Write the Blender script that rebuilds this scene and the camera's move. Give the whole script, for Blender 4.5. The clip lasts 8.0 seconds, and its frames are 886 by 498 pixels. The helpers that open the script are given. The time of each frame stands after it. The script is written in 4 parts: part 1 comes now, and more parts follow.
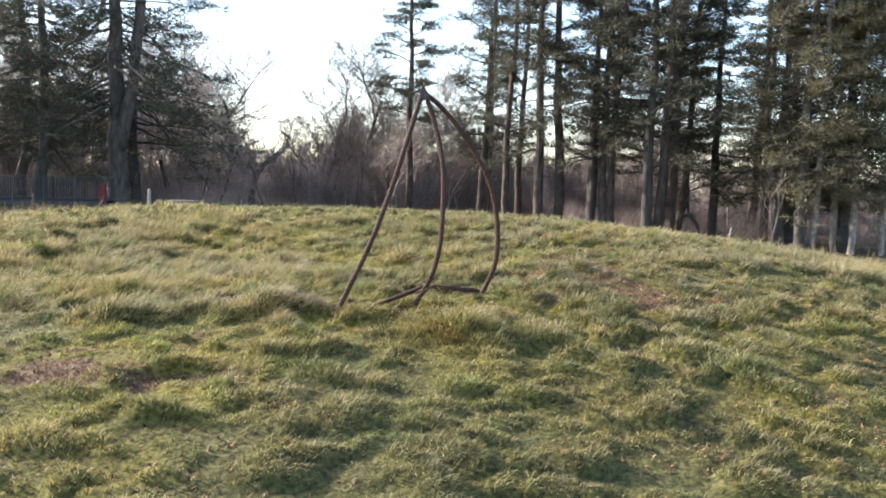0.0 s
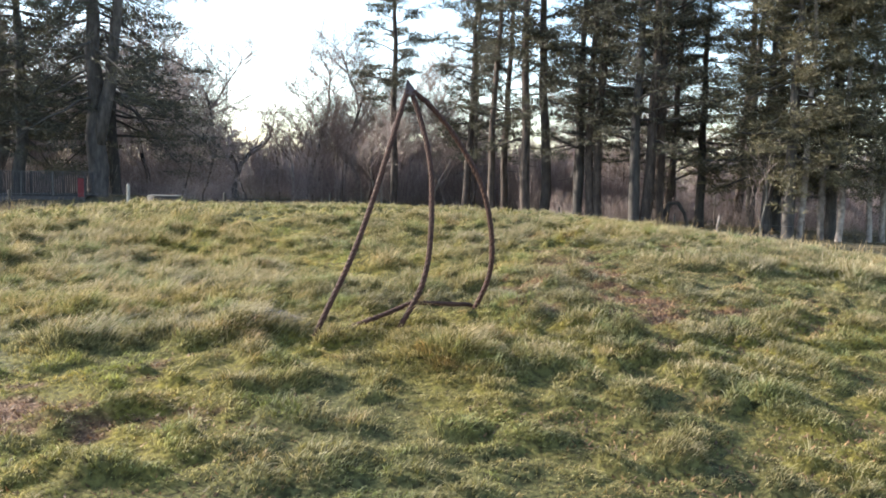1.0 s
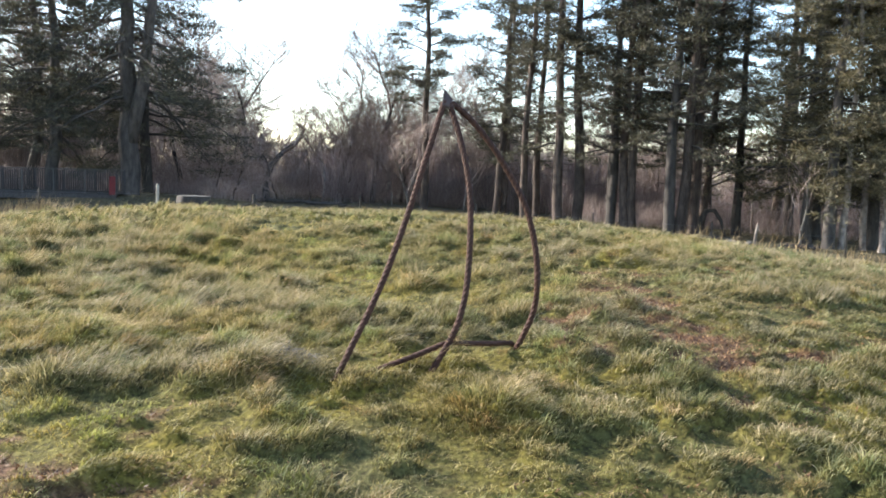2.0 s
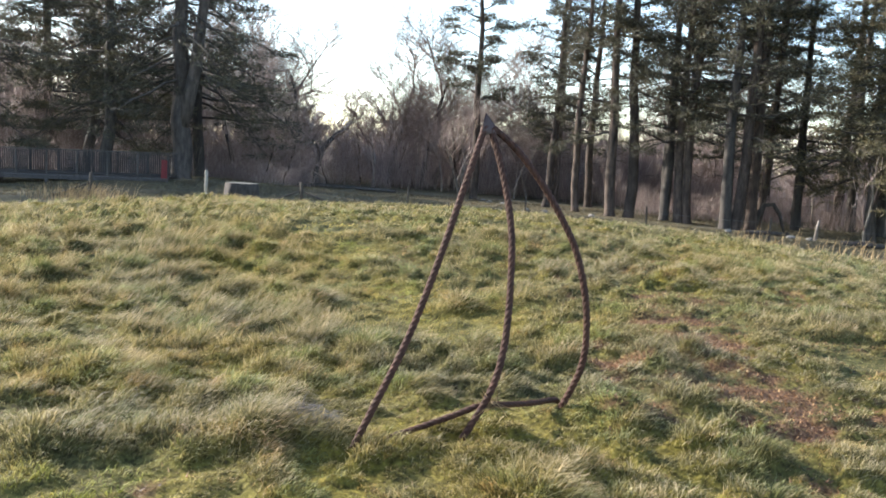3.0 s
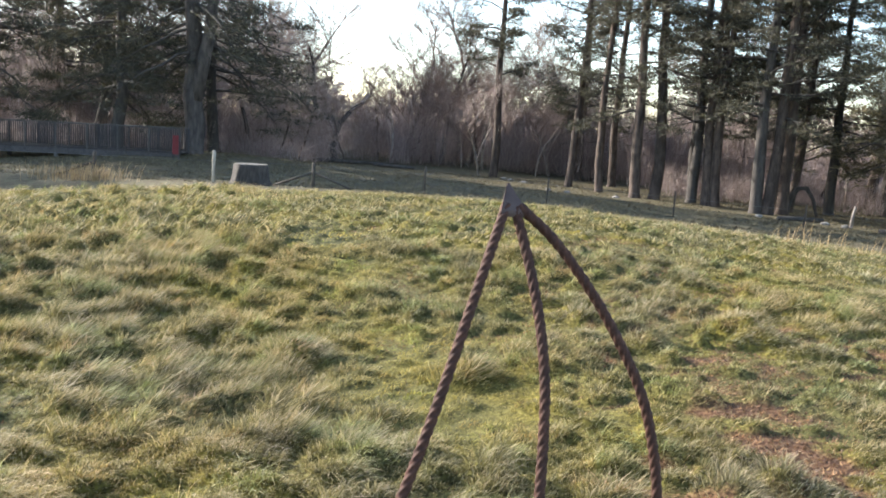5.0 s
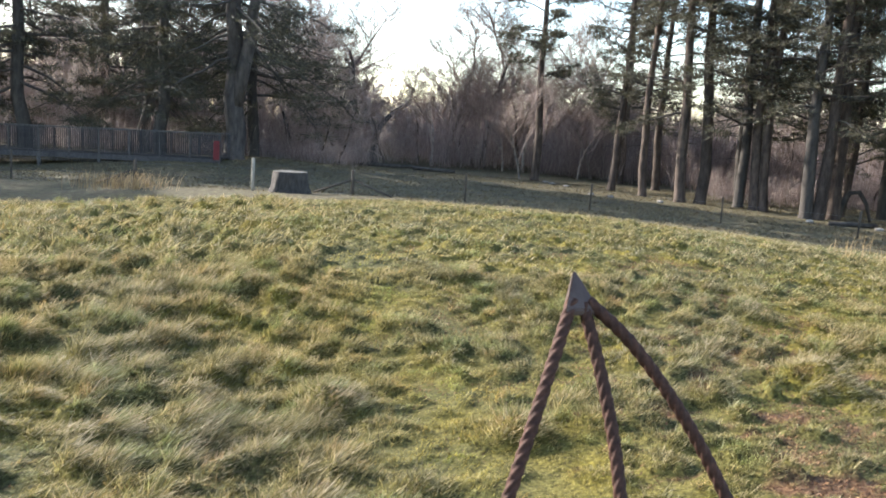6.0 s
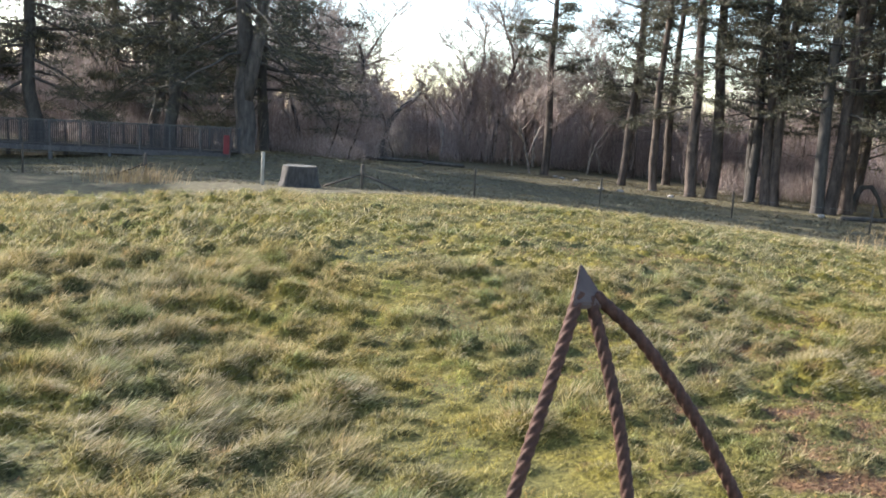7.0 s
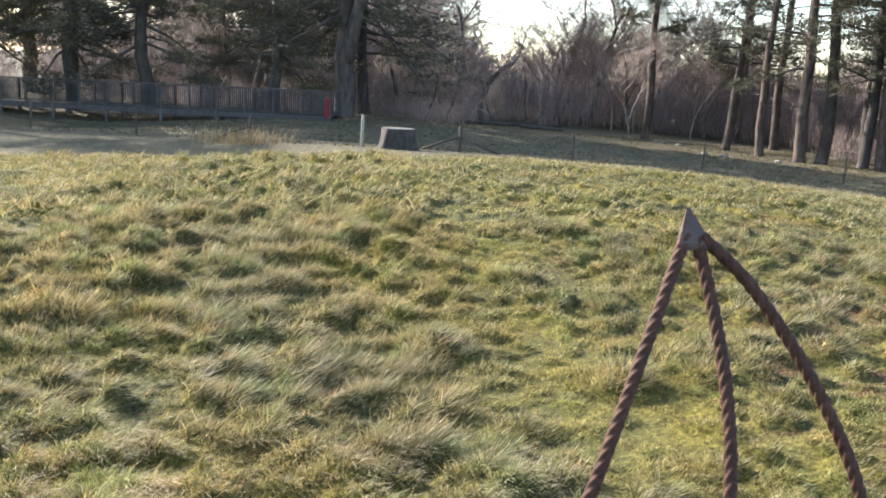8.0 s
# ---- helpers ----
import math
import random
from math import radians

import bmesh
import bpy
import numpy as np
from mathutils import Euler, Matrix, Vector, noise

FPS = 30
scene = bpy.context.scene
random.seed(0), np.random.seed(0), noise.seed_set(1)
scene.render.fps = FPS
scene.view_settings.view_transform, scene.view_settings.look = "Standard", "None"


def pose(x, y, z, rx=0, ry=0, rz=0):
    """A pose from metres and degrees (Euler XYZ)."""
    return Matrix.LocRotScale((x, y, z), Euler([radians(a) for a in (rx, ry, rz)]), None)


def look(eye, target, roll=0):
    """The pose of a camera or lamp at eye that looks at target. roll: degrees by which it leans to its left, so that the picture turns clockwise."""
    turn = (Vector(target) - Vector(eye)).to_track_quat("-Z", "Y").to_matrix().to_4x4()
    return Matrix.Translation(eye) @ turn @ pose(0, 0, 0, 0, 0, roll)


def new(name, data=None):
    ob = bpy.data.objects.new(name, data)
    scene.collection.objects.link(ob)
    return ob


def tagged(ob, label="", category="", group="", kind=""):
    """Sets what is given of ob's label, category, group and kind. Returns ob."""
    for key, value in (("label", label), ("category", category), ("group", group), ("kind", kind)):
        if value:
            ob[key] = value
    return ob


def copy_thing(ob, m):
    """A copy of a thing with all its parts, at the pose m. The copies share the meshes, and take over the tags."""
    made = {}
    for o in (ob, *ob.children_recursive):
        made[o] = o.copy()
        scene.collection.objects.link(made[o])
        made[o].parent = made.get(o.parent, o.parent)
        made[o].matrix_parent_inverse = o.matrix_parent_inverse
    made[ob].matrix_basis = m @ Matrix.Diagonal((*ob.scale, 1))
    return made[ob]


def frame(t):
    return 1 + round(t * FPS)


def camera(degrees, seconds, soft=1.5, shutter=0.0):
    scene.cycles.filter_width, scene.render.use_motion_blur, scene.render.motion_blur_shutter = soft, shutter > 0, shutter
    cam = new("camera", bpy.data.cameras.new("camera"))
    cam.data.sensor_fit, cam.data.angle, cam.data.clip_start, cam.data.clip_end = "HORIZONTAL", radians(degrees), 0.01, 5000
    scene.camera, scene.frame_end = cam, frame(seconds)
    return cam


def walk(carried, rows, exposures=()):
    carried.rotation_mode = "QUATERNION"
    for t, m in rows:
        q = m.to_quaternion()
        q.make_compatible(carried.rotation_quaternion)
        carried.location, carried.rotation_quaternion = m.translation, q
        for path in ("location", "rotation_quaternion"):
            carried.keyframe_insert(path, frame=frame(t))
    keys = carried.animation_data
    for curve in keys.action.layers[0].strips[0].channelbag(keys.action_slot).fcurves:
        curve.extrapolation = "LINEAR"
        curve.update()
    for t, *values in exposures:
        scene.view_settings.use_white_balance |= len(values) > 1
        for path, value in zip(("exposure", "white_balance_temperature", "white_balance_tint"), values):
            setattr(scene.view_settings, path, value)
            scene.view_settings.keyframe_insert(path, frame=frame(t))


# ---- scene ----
cam = camera(53.9, 8.0, soft=1.85)
PATH = [
    (0, (0.114, -5.31, 0.653), (0.134, -3.315, 0.509), 2.2),
    (0.5, (0.096, -5.128, 0.664), (0.176, -3.136, 0.507), 1.9),
    (1, (0.098, -4.848, 0.738), (0.151, -2.856, 0.57), 1.6),
    (1.5, (0.095, -4.624, 0.783), (0.055, -2.633, 0.607), 1.5),
    (1.7, (0.061, -4.486, 0.795), (0.047, -2.493, 0.627), 2.4),
    (2.8, (0.079, -3.905, 1.024), (0.027, -1.914, 0.843), 3.3),
    (3, (0.097, -3.796, 1.058), (-0.03, -1.811, 0.847), 3.3),
    (3.5, (0.101, -3.495, 1.076), (0.008, -1.509, 0.857), 4.8),
    (4, (0.075, -3.159, 1.163), (0.046, -1.176, 0.909), 5.0),
    (4.5, (0.078, -2.772, 1.225), (0.013, -0.793, 0.941), 4.2),
    (4.7, (0.069, -2.657, 1.293), (-0.077, -0.683, 1.008), 4.1),
    (5.8, (-0.025, -2.036, 1.568), (-0.217, -0.064, 1.299), 3.7),
    (6, (-0.037, -1.993, 1.57), (-0.295, -0.031, 1.285), 3.6),
    (6.5, (-0.061, -1.967, 1.569), (-0.358, -0.012, 1.27), 3.4),
    (7, (-0.03, -1.977, 1.565), (-0.309, -0.019, 1.266), 3.6),
    (7.5, (-0.009, -2.006, 1.559), (-0.314, -0.054, 1.249), 3.2),
    (8, (-0.041, -2.053, 1.516), (-0.526, -0.153, 1.125), 3.4),
]
walk(cam, [(t, look(eye, target, roll)) for t, eye, target, roll in PATH],
     exposures=((0.0, 1.85), (1.7, 1.83), (3.5, 1.80), (4.5, 1.96), (6.0, 1.92), (7.5, 1.92), (8.0, 2.04)))

# ---------------------------------------------------------------- world and sun
SUN_TO = Vector((-0.84, 0.36, 0.42)).normalized()
world = bpy.data.worlds.new("sky")
scene.world = world
world.use_nodes = True
wn = world.node_tree.nodes
sky = wn.new("ShaderNodeTexSky")
sky.sky_type = "NISHITA"
sky.sun_disc = False
sky.sun_elevation = math.asin(SUN_TO.z)
sky.sun_rotation = math.atan2(SUN_TO.x, SUN_TO.y)
sky.air_density, sky.dust_density, sky.ozone_density = 1.0, 0.7, 1.2
wn["Background"].inputs["Strength"].default_value = 0.15
world.node_tree.links.new(sky.outputs[0], wn["Background"].inputs["Color"])
sun_data = bpy.data.lights.new("sun", "SUN")
sun_data.energy, sun_data.angle, sun_data.color = 4.6, radians(0.6), (1.0, 0.94, 0.86)
sun = new("sun", sun_data)
sun.matrix_world = look((0, 0, 30), Vector((0, 0, 30)) - SUN_TO)


# ---------------------------------------------------------------- noise and the lie of the land
def hashed(i, j, seed):
    h = (i.astype(np.int64) * 374761393 + j.astype(np.int64) * 668265263 + seed * 982451653) & 0x7FFFFFFF
    h = ((h ^ (h >> 13)) * 1274126177) & 0x7FFFFFFF
    return ((h ^ (h >> 16)) & 0xFFFF) / 65535.0


def vnoise(x, y, seed=0):
    """Smooth value noise, 0 to 1, with a cell of one unit."""
    i, j = np.floor(x), np.floor(y)
    u, v = x - i, y - j
    u, v = u * u * (3 - 2 * u), v * v * (3 - 2 * v)
    a, b = hashed(i, j, seed), hashed(i + 1, j, seed)
    c, d = hashed(i, j + 1, seed), hashed(i + 1, j + 1, seed)
    return (a * (1 - u) + b * u) * (1 - v) + (c * (1 - u) + d * u) * v


def bell(x, y, cx, cy, w):
    return np.exp(-((x - cx) ** 2 + (y - cy) ** 2) / w**2)


def land(x, y):
    """The smooth height of mound and field."""
    c, s = math.cos(0.8505), math.sin(0.8505)
    u = ((x - 0.4165) * c + (y - 10.5051) * s) / 11.9874
    v = (-(x - 0.4165) * s + (y - 10.5051) * c) / 14.4138
    q = np.sqrt(u * u + v * v + 1e-9)
    z = -1.9787 - 0.0124 * 80 * np.tanh(x / 80) + 0.0076 * 80 * np.tanh(y / 80) + 2.0239 / (1 + q**2.1954)
    z = z + 1.0413 * bell(x, y, -0.7542, 0.9666, 6.3265) - 0.6834 * bell(x, y, -1.7803, 2.8266, 3.3715)
    z = z + 0.5 * bell(x, y, -15.5, 40, 6) - 0.9 * bell(x, y, -28, 31, 6)
    # the hollow between the mound and the path
    return z - 0.32 * np.clip((-5.0 - x) / 4, 0, 1) * np.exp(-(((y - 17.8) / 2.4) ** 2))


# tussocks that stand out: x, y, radius, height
TUSSOCKS = ((-0.80, -0.52, 0.17, 0.09), (0.22, -0.92, 0.20, 0.075), (-1.36, 2.98, 0.21, 0.13), (-0.18, 2.5, 0.16, 0.09), (-1.1, -0.5, 0.12, 0.06), (-1.6, -0.66, 0.16, 0.07), (0.56, 0.16, 0.14, 0.07), (0.24, 2.7, 0.14, 0.06), (0.95, 0.8, 0.13, 0.06), (0.95, 3.1, 0.13, 0.06),
            (0.02, 5.9, 0.16, 0.10), (-0.58, 1.12, 0.16, 0.08), (0.68, -0.12, 0.15, 0.07), (1.25, 0.95, 0.16, 0.06),
            (1.65, 3.5, 0.2, 0.08), (-1.9, 0.4, 0.2, 0.09), (-0.3, 0.2, 0.16, 0.06))


def rough_side(x, y):
    """1 on the tussocky flank, 0 on the finer turf of the other side."""
    return 1 / (1 + np.exp(np.clip((x + 0.1 + 0.36 * (y - 0.5)) / 0.30, -30, 30))) * (0.3 + 0.7 * np.clip((y + 0.9) / 1.6, 0, 1))


def mossy(x, y):
    """Short yellow moss along the foot of the tussocky flank."""
    d = x + 0.1 + 0.36 * (y - 0.5) - 0.35
    k = np.exp(-((d / 0.55) ** 2)) * np.clip((y - 0.7) / 1.6, 0, 1) * np.clip((9.5 - y) / 2, 0, 1)
    k = k + 0.9 * np.exp(-(((x + 1.8) / 0.9) ** 2 + ((y + 1.4) / 0.8) ** 2)) + 0.4 * np.clip((-0.7 - y) / 0.8, 0, 1)
    return np.clip(k * (0.1 + 1.5 * vnoise(x / 0.55, y / 0.55, 71)), 0, 1)


def lawn(x, y):
    """1 on the grassy mound, 0 on the woodland floor beyond the fence."""
    edge = 23.0 + 1.2 * vnoise(x / 3, y / 3, 5) - 0.010 * (x + 3) ** 2 * (x < -3) * 0.4 - 0.25 * np.clip(x - 2, 0, 40)
    edge = edge - 8.6 * np.clip((-4.6 - x) / 4, 0, 1) ** 0.8
    return np.clip((edge - y) / 1.0, 0, 1)


def bare(x, y):
    """Patches of worn, reddish earth."""
    m = 0.78 * np.exp(-(((x - 1.45) / 0.75) ** 2 + ((y - 0.25) / 0.55) ** 2)) + 0.75 * np.exp(-(((x - 1.35) / 0.3) ** 2 + ((y - 1.5) / 0.9) ** 2))
    m = m + 1.15 * np.exp(-(((x + 1.35) / 0.6) ** 2 + ((y + 1.55) / 0.48) ** 2)) + 0.5 * np.exp(-(((x - 0.7) / 0.3) ** 2 + ((y - 0.6) / 0.5) ** 2))
    m = m + 0.62 * np.exp(-(((x - 1.3) / 1.7) ** 2 + ((y - 4.2) / 4.2) ** 2))
    n = 0.3 * vnoise(x / 0.34, y / 0.28, 11) + 0.45 * vnoise(x / 0.15, y / 0.11, 12) + 0.25 * vnoise(x / 0.05, y / 0.05, 13)
    return np.clip((m * 0.40 + n - 0.80) * 5.0, 0, 1)


def cell_tufts(x, y, size, seed, share):
    """Domed tussocks, one to a cell at most: the height (0 to 1) and the way out from the tussock's middle."""
    h, ox, oy = np.zeros_like(x), np.zeros_like(x), np.zeros_like(x)
    i0, j0 = np.floor(x / size), np.floor(y / size)
    for di in (-1, 0, 1):
        for dj in (-1, 0, 1):
            i, j = i0 + di, j0 + dj
            cx, cy = (i + hashed(i, j, seed)) * size, (j + hashed(i, j, seed + 1)) * size
            r = size * (0.30 + 0.42 * hashed(i, j, seed + 2))
            top = (0.35 + 0.65 * hashed(i, j, seed + 3)) * (hashed(i, j, seed + 4) < share)
            dx, dy = x - cx, (y - cy) * 1.15
            d2 = (dx * dx + dy * dy) / (r * r)
            k = top * np.clip(1 - d2, 0, 1) ** 0.62
            more = k > h
            h = np.where(more, k, h)
            ox, oy = np.where(more, dx / r, ox), np.where(more, dy / r, oy)
    return h, ox, oy


def tufts(x, y):
    """Height of the hummocks over the smooth land, and how the grass falls away from them."""
    wx, wy = x + 0.12 * vnoise(x / 0.25, y / 0.25, 21) + 0.07 * vnoise(x / 0.08, y / 0.08, 23), y + 0.12 * vnoise(x / 0.25, y / 0.25, 22) + 0.05 * vnoise(x / 0.08, y / 0.08, 24)
    wide = np.clip(0.55 + 0.9 * (vnoise(x / 1.1, y / 0.9, 3) - 0.1) - 0.5 * bell(x, y, -1.7, -1.6, 0.8), 0.35, 1.2)
    a, ax, ay = cell_tufts(wx * 0.74, wy * 1.05, 0.18, 41, 0.72)
    b, bx, by = cell_tufts(wx * 0.8, wy, 0.105, 61, 0.75)
    calm = (1 - 0.7 * bare(x, y)) * (1 - 0.35 * mossy(x, y))
    side = rough_side(x, y)
    c, cx2, cy2 = cell_tufts(wx * 0.72, wy * 1.1, 0.27, 81, 0.75)
    h = ((0.078 - 0.02 * side) * a * wide + 0.026 * b * (0.5 + 0.5 * wide) + (0.080 + 0.04 * np.clip((y - 2.5) / 3, 0, 1)) * c * side) * calm
    ox, oy = ax * a * wide + 0.5 * bx * b + cx2 * c * side, ay * a * wide + 0.5 * by * b + cy2 * c * side
    for cx, cy, r, top in TUSSOCKS:
        k = bell(x, y, cx, cy, r)
        h = h + top * k
        ox, oy = ox + (x - cx) / r * k * 1.5, oy + (y - cy) / r * k * 1.5
    h = h * (1 + 0.75 * np.clip((y - 3.5) / 5, 0, 1) * (0.25 + 0.75 * side))
    return h * (0.12 + 0.88 * lawn(x, y)), ox, oy


def relief(x, y):
    return tufts(x, y)[0] + 0.03 * (vnoise(x / 0.9, y / 0.8, 2) - 0.5)


def ground_z(x, y):
    x, y = np.atleast_1d(np.asarray(x, float)), np.atleast_1d(np.asarray(y, float))
    return land(x, y) + relief(x, y) - (0.045 + 0.075 * np.clip((y - 2.5) / 5, 0, 1)) * lawn(x, y)


def on_land(x, y):
    return float(ground_z(x, y)[0])


# ---------------------------------------------------------------- materials
def material(name):
    m = bpy.data.materials.new(name)
    m.use_nodes = True
    t = m.node_tree
    return m, t, t.nodes["Principled BSDF"]


def add(t, kind, **inputs):
    n = t.nodes.new(kind)
    for key, value in inputs.items():
        n.inputs[key.replace("_", " ")].default_value = value
    return n


def ramp(t, source, stops):
    r = t.nodes.new("ShaderNodeValToRGB")
    e = r.color_ramp.elements
    while len(e) < len(stops):
        e.new(0.5)
    for k, (at, col) in zip(e, stops):
        k.position, k.color = at, (*col, 1)
    t.links.new(source, r.inputs[0])
    return r.outputs[0]


def mixed(t, factor, a, b, how="MIX"):
    m = t.nodes.new("ShaderNodeMix")
    m.data_type, m.blend_type = "RGBA", how
    for socket, value in ((m.inputs[0], factor), (m.inputs[6], a), (m.inputs[7], b)):
        if hasattr(value, "is_output"):
            t.links.new(value, socket)
        else:
            socket.default_value = value if isinstance(value, float) else (*value, 1)
    return m.outputs[2]


def grain(t, scale, detail=4.0, stretch=(1, 1, 1), which="Object"):
    c = t.nodes.new("ShaderNodeTexCoord")
    mp = t.nodes.new("ShaderNodeMapping")
    mp.inputs["Scale"].default_value = stretch
    n = add(t, "ShaderNodeTexNoise", Scale=scale, Detail=detail, Roughness=0.6)
    t.links.new(c.outputs[which], mp.inputs[0])
    t.links.new(mp.outputs[0], n.inputs["Vector"])
    return n.outputs[0]


def bumped(t, bsdf, height, strength, distance):
    b = add(t, "ShaderNodeBump", Strength=strength, Distance=distance)
    t.links.new(height, b.inputs["Height"])
    t.links.new(b.outputs[0], bsdf.inputs["Normal"])


def plain_surface(name, dark, light, scale, rough=0.8, metal=0.0, stretch=(1, 1, 1), bump=0.4, depth=0.01, vary=0.25, gloss=0.3):
    m, t, p = material(name)
    g1, g2 = grain(t, scale, 6, stretch), grain(t, scale * 0.17, 3, stretch)
    col = ramp(t, g1, ((0.3, dark), (0.72, light)))
    col = mixed(t, 0.5, col, ramp(t, g2, ((0.3, (0.6, 0.6, 0.6)), (0.7, (1.25, 1.25, 1.25)))), "MULTIPLY")
    info = t.nodes.new("ShaderNodeObjectInfo")
    tone = ramp(t, info.outputs["Random"], ((0.0, (1 - vary,) * 3), (1.0, (1 + vary,) * 3)))
    t.links.new(mixed(t, 1.0, col, tone, "MULTIPLY"), p.inputs["Base Color"])
    p.inputs["Roughness"].default_value, p.inputs["Metallic"].default_value = rough, metal
    p.inputs["Specular IOR Level"].default_value = gloss
    bumped(t, p, g1, bump, depth)
    return m


def leafy(name, stops, through_light, rough=0.65, patch=None):
    """Blades, needles and twigs: each island has its own tone, patches drift over the plan."""
    m, t, p = material(name)
    geo = t.nodes.new("ShaderNodeNewGeometry")
    col = ramp(t, geo.outputs["Random Per Island"], stops)
    if patch:
        n = grain(t, patch[0], 3)
        col = mixed(t, ramp(t, n, ((0.42, (0, 0, 0)), (0.62, (1, 1, 1)))), col, mixed(t, 1.0, col, patch[1], "MULTIPLY"))
        green = ramp(t, grain(t, patch[0] * 4.3, 3), ((0.52, (0, 0, 0)), (0.62, (1, 1, 1))))
        col = mixed(t, green, col, mixed(t, 1.0, col, (0.76, 0.95, 0.76), "MULTIPLY"))
        dead = ramp(t, grain(t, patch[0] * 7.1, 3), ((0.57, (0, 0, 0)), (0.66, (1, 1, 1))))
        col = mixed(t, dead, col, mixed(t, 1.0, col, (1.2, 1.0, 0.92), "MULTIPLY"))
        moss = t.nodes.new("ShaderNodeAttribute")
        moss.attribute_name = "moss"
        col = mixed(t, moss.outputs["Fac"], col, mixed(t, 1.0, col, (1.28, 1.25, 0.72), "MULTIPLY"))
        # blade colour multiplied: darker at the base, paler towards the tip
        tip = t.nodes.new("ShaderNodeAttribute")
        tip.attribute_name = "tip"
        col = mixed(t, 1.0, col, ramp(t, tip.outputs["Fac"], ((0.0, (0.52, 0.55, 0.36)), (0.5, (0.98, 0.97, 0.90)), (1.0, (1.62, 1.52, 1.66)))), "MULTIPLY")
        n2 = grain(t, patch[0] * 5, 2)
        col = mixed(t, 0.6, col, ramp(t, n2, ((0.3, (0.6, 0.6, 0.6)), (0.7, (1.35, 1.35, 1.3)))), "MULTIPLY")
    t.links.new(col, p.inputs["Base Color"])
    p.inputs["Roughness"].default_value = rough
    p.inputs["Specular IOR Level"].default_value = 0.3
    tr = add(t, "ShaderNodeBsdfTranslucent")
    t.links.new(mixed(t, 1.0, col, (1.08, 1.08, 0.84), "MULTIPLY"), tr.inputs[0])
    mix = add(t, "ShaderNodeMixShader", Fac=through_light)
    t.links.new(p.outputs[0], mix.inputs[1])
    t.links.new(tr.outputs[0], mix.inputs[2])
    t.links.new(mix.outputs[0], t.nodes["Material Output"].inputs[0])
    return m


def ground_material():
    m, t, p = material("earth_and_turf")
    fine, mid, wide = grain(t, 38, 6), grain(t, 5, 4), grain(t, 0.7, 3)
    turf = mixed(t, mid, (0.040, 0.040, 0.016), (0.105, 0.098, 0.038))
    turf = mixed(t, 0.9, turf, ramp(t, fine, ((0.36, (0.35, 0.33, 0.3)), (0.64, (1.7, 1.65, 1.5)))), "MULTIPLY")
    dirt = ramp(t, fine, ((0.3, (0.035, 0.020, 0.012)), (0.5, (0.10, 0.052, 0.028)), (0.72, (0.20, 0.125, 0.070))))
    litter = ramp(t, mid, ((0.3, (0.052, 0.038, 0.026)), (0.5, (0.088, 0.074, 0.043)), (0.72, (0.135, 0.125, 0.066))))
    litter = mixed(t, 0.6, litter, ramp(t, fine, ((0.3, (0.5, 0.5, 0.5)), (0.7, (1.4, 1.35, 1.3)))), "MULTIPLY")
    moss = ramp(t, wide, ((0.42, (0, 0, 0)), (0.6, (1, 1, 1))))
    turf = mixed(t, moss, turf, mixed(t, 1.0, turf, (1.5, 1.32, 0.7), "MULTIPLY"))
    attr = {}
    for key in ("bare", "lawn", "path"):
        a = t.nodes.new("ShaderNodeAttribute")
        a.attribute_name = key
        attr[key] = a.outputs["Fac"]
    col = mixed(t, attr["lawn"], litter, turf)
    col = mixed(t, attr["bare"], col, dirt)
    col = mixed(t, attr["path"], col, ramp(t, fine, ((0.3, (0.055, 0.049, 0.042)), (0.7, (0.12, 0.108, 0.092)))))
    t.links.new(col, p.inputs["Base Color"])
    p.inputs["Roughness"].default_value = 0.95
    p.inputs["Specular IOR Level"].default_value = 0.15
    bumped(t, p, fine, 0.8, 0.02)
    return m


M_GROUND = ground_material()
M_BLADE = leafy("grass_blades", ((0.0, (0.085, 0.078, 0.040)), (0.4, (0.168, 0.148, 0.086)), (0.75, (0.27, 0.232, 0.155)), (1.0, (0.43, 0.365, 0.275))), 0.36, 0.7,
                (0.55, (1.16, 1.08, 0.90)))
M_STRAW = leafy("dry_grass", ((0.0, (0.25, 0.17, 0.08)), (1.0, (0.45, 0.33, 0.18))), 0.3)
M_DEAD = leafy("bleached_grass", ((0.0, (0.05, 0.043, 0.038)), (0.6, (0.12, 0.105, 0.095)), (1.0, (0.24, 0.215, 0.195))), 0.1)
M_LITTER = leafy("fallen_leaves", ((0.0, (0.055, 0.038, 0.025)), (0.5, (0.115, 0.096, 0.052)), (1.0, (0.21, 0.168, 0.10))), 0.2)
M_CRUMB = leafy("dead_moss", ((0.0, (0.035, 0.02, 0.013)), (0.5, (0.14, 0.072, 0.036)), (0.85, (0.24, 0.125, 0.055)), (1.0, (0.32, 0.20, 0.09))), 0.1)
M_NEEDLE = leafy("pine_needles", ((0.0, (0.032, 0.031, 0.022)), (0.6, (0.062, 0.058, 0.038)), (1.0, (0.125, 0.112, 0.075))), 0.2)
M_OLIVE = leafy("olive_needles", ((0.0, (0.05, 0.045, 0.026)), (0.6, (0.11, 0.098, 0.055)), (1.0, (0.21, 0.17, 0.105))), 0.25)
M_TWIG = leafy("bare_twigs", ((0.0, (0.14, 0.098, 0.084)), (0.6, (0.25, 0.183, 0.157)), (1.0, (0.40, 0.32, 0.28))), 0.05)
M_PINE_BARK = plain_surface("pine_bark", (0.024, 0.018, 0.0145), (0.125, 0.090, 0.071), 6, 0.9, 0, (1, 1, 0.3), 0.8, 0.04)
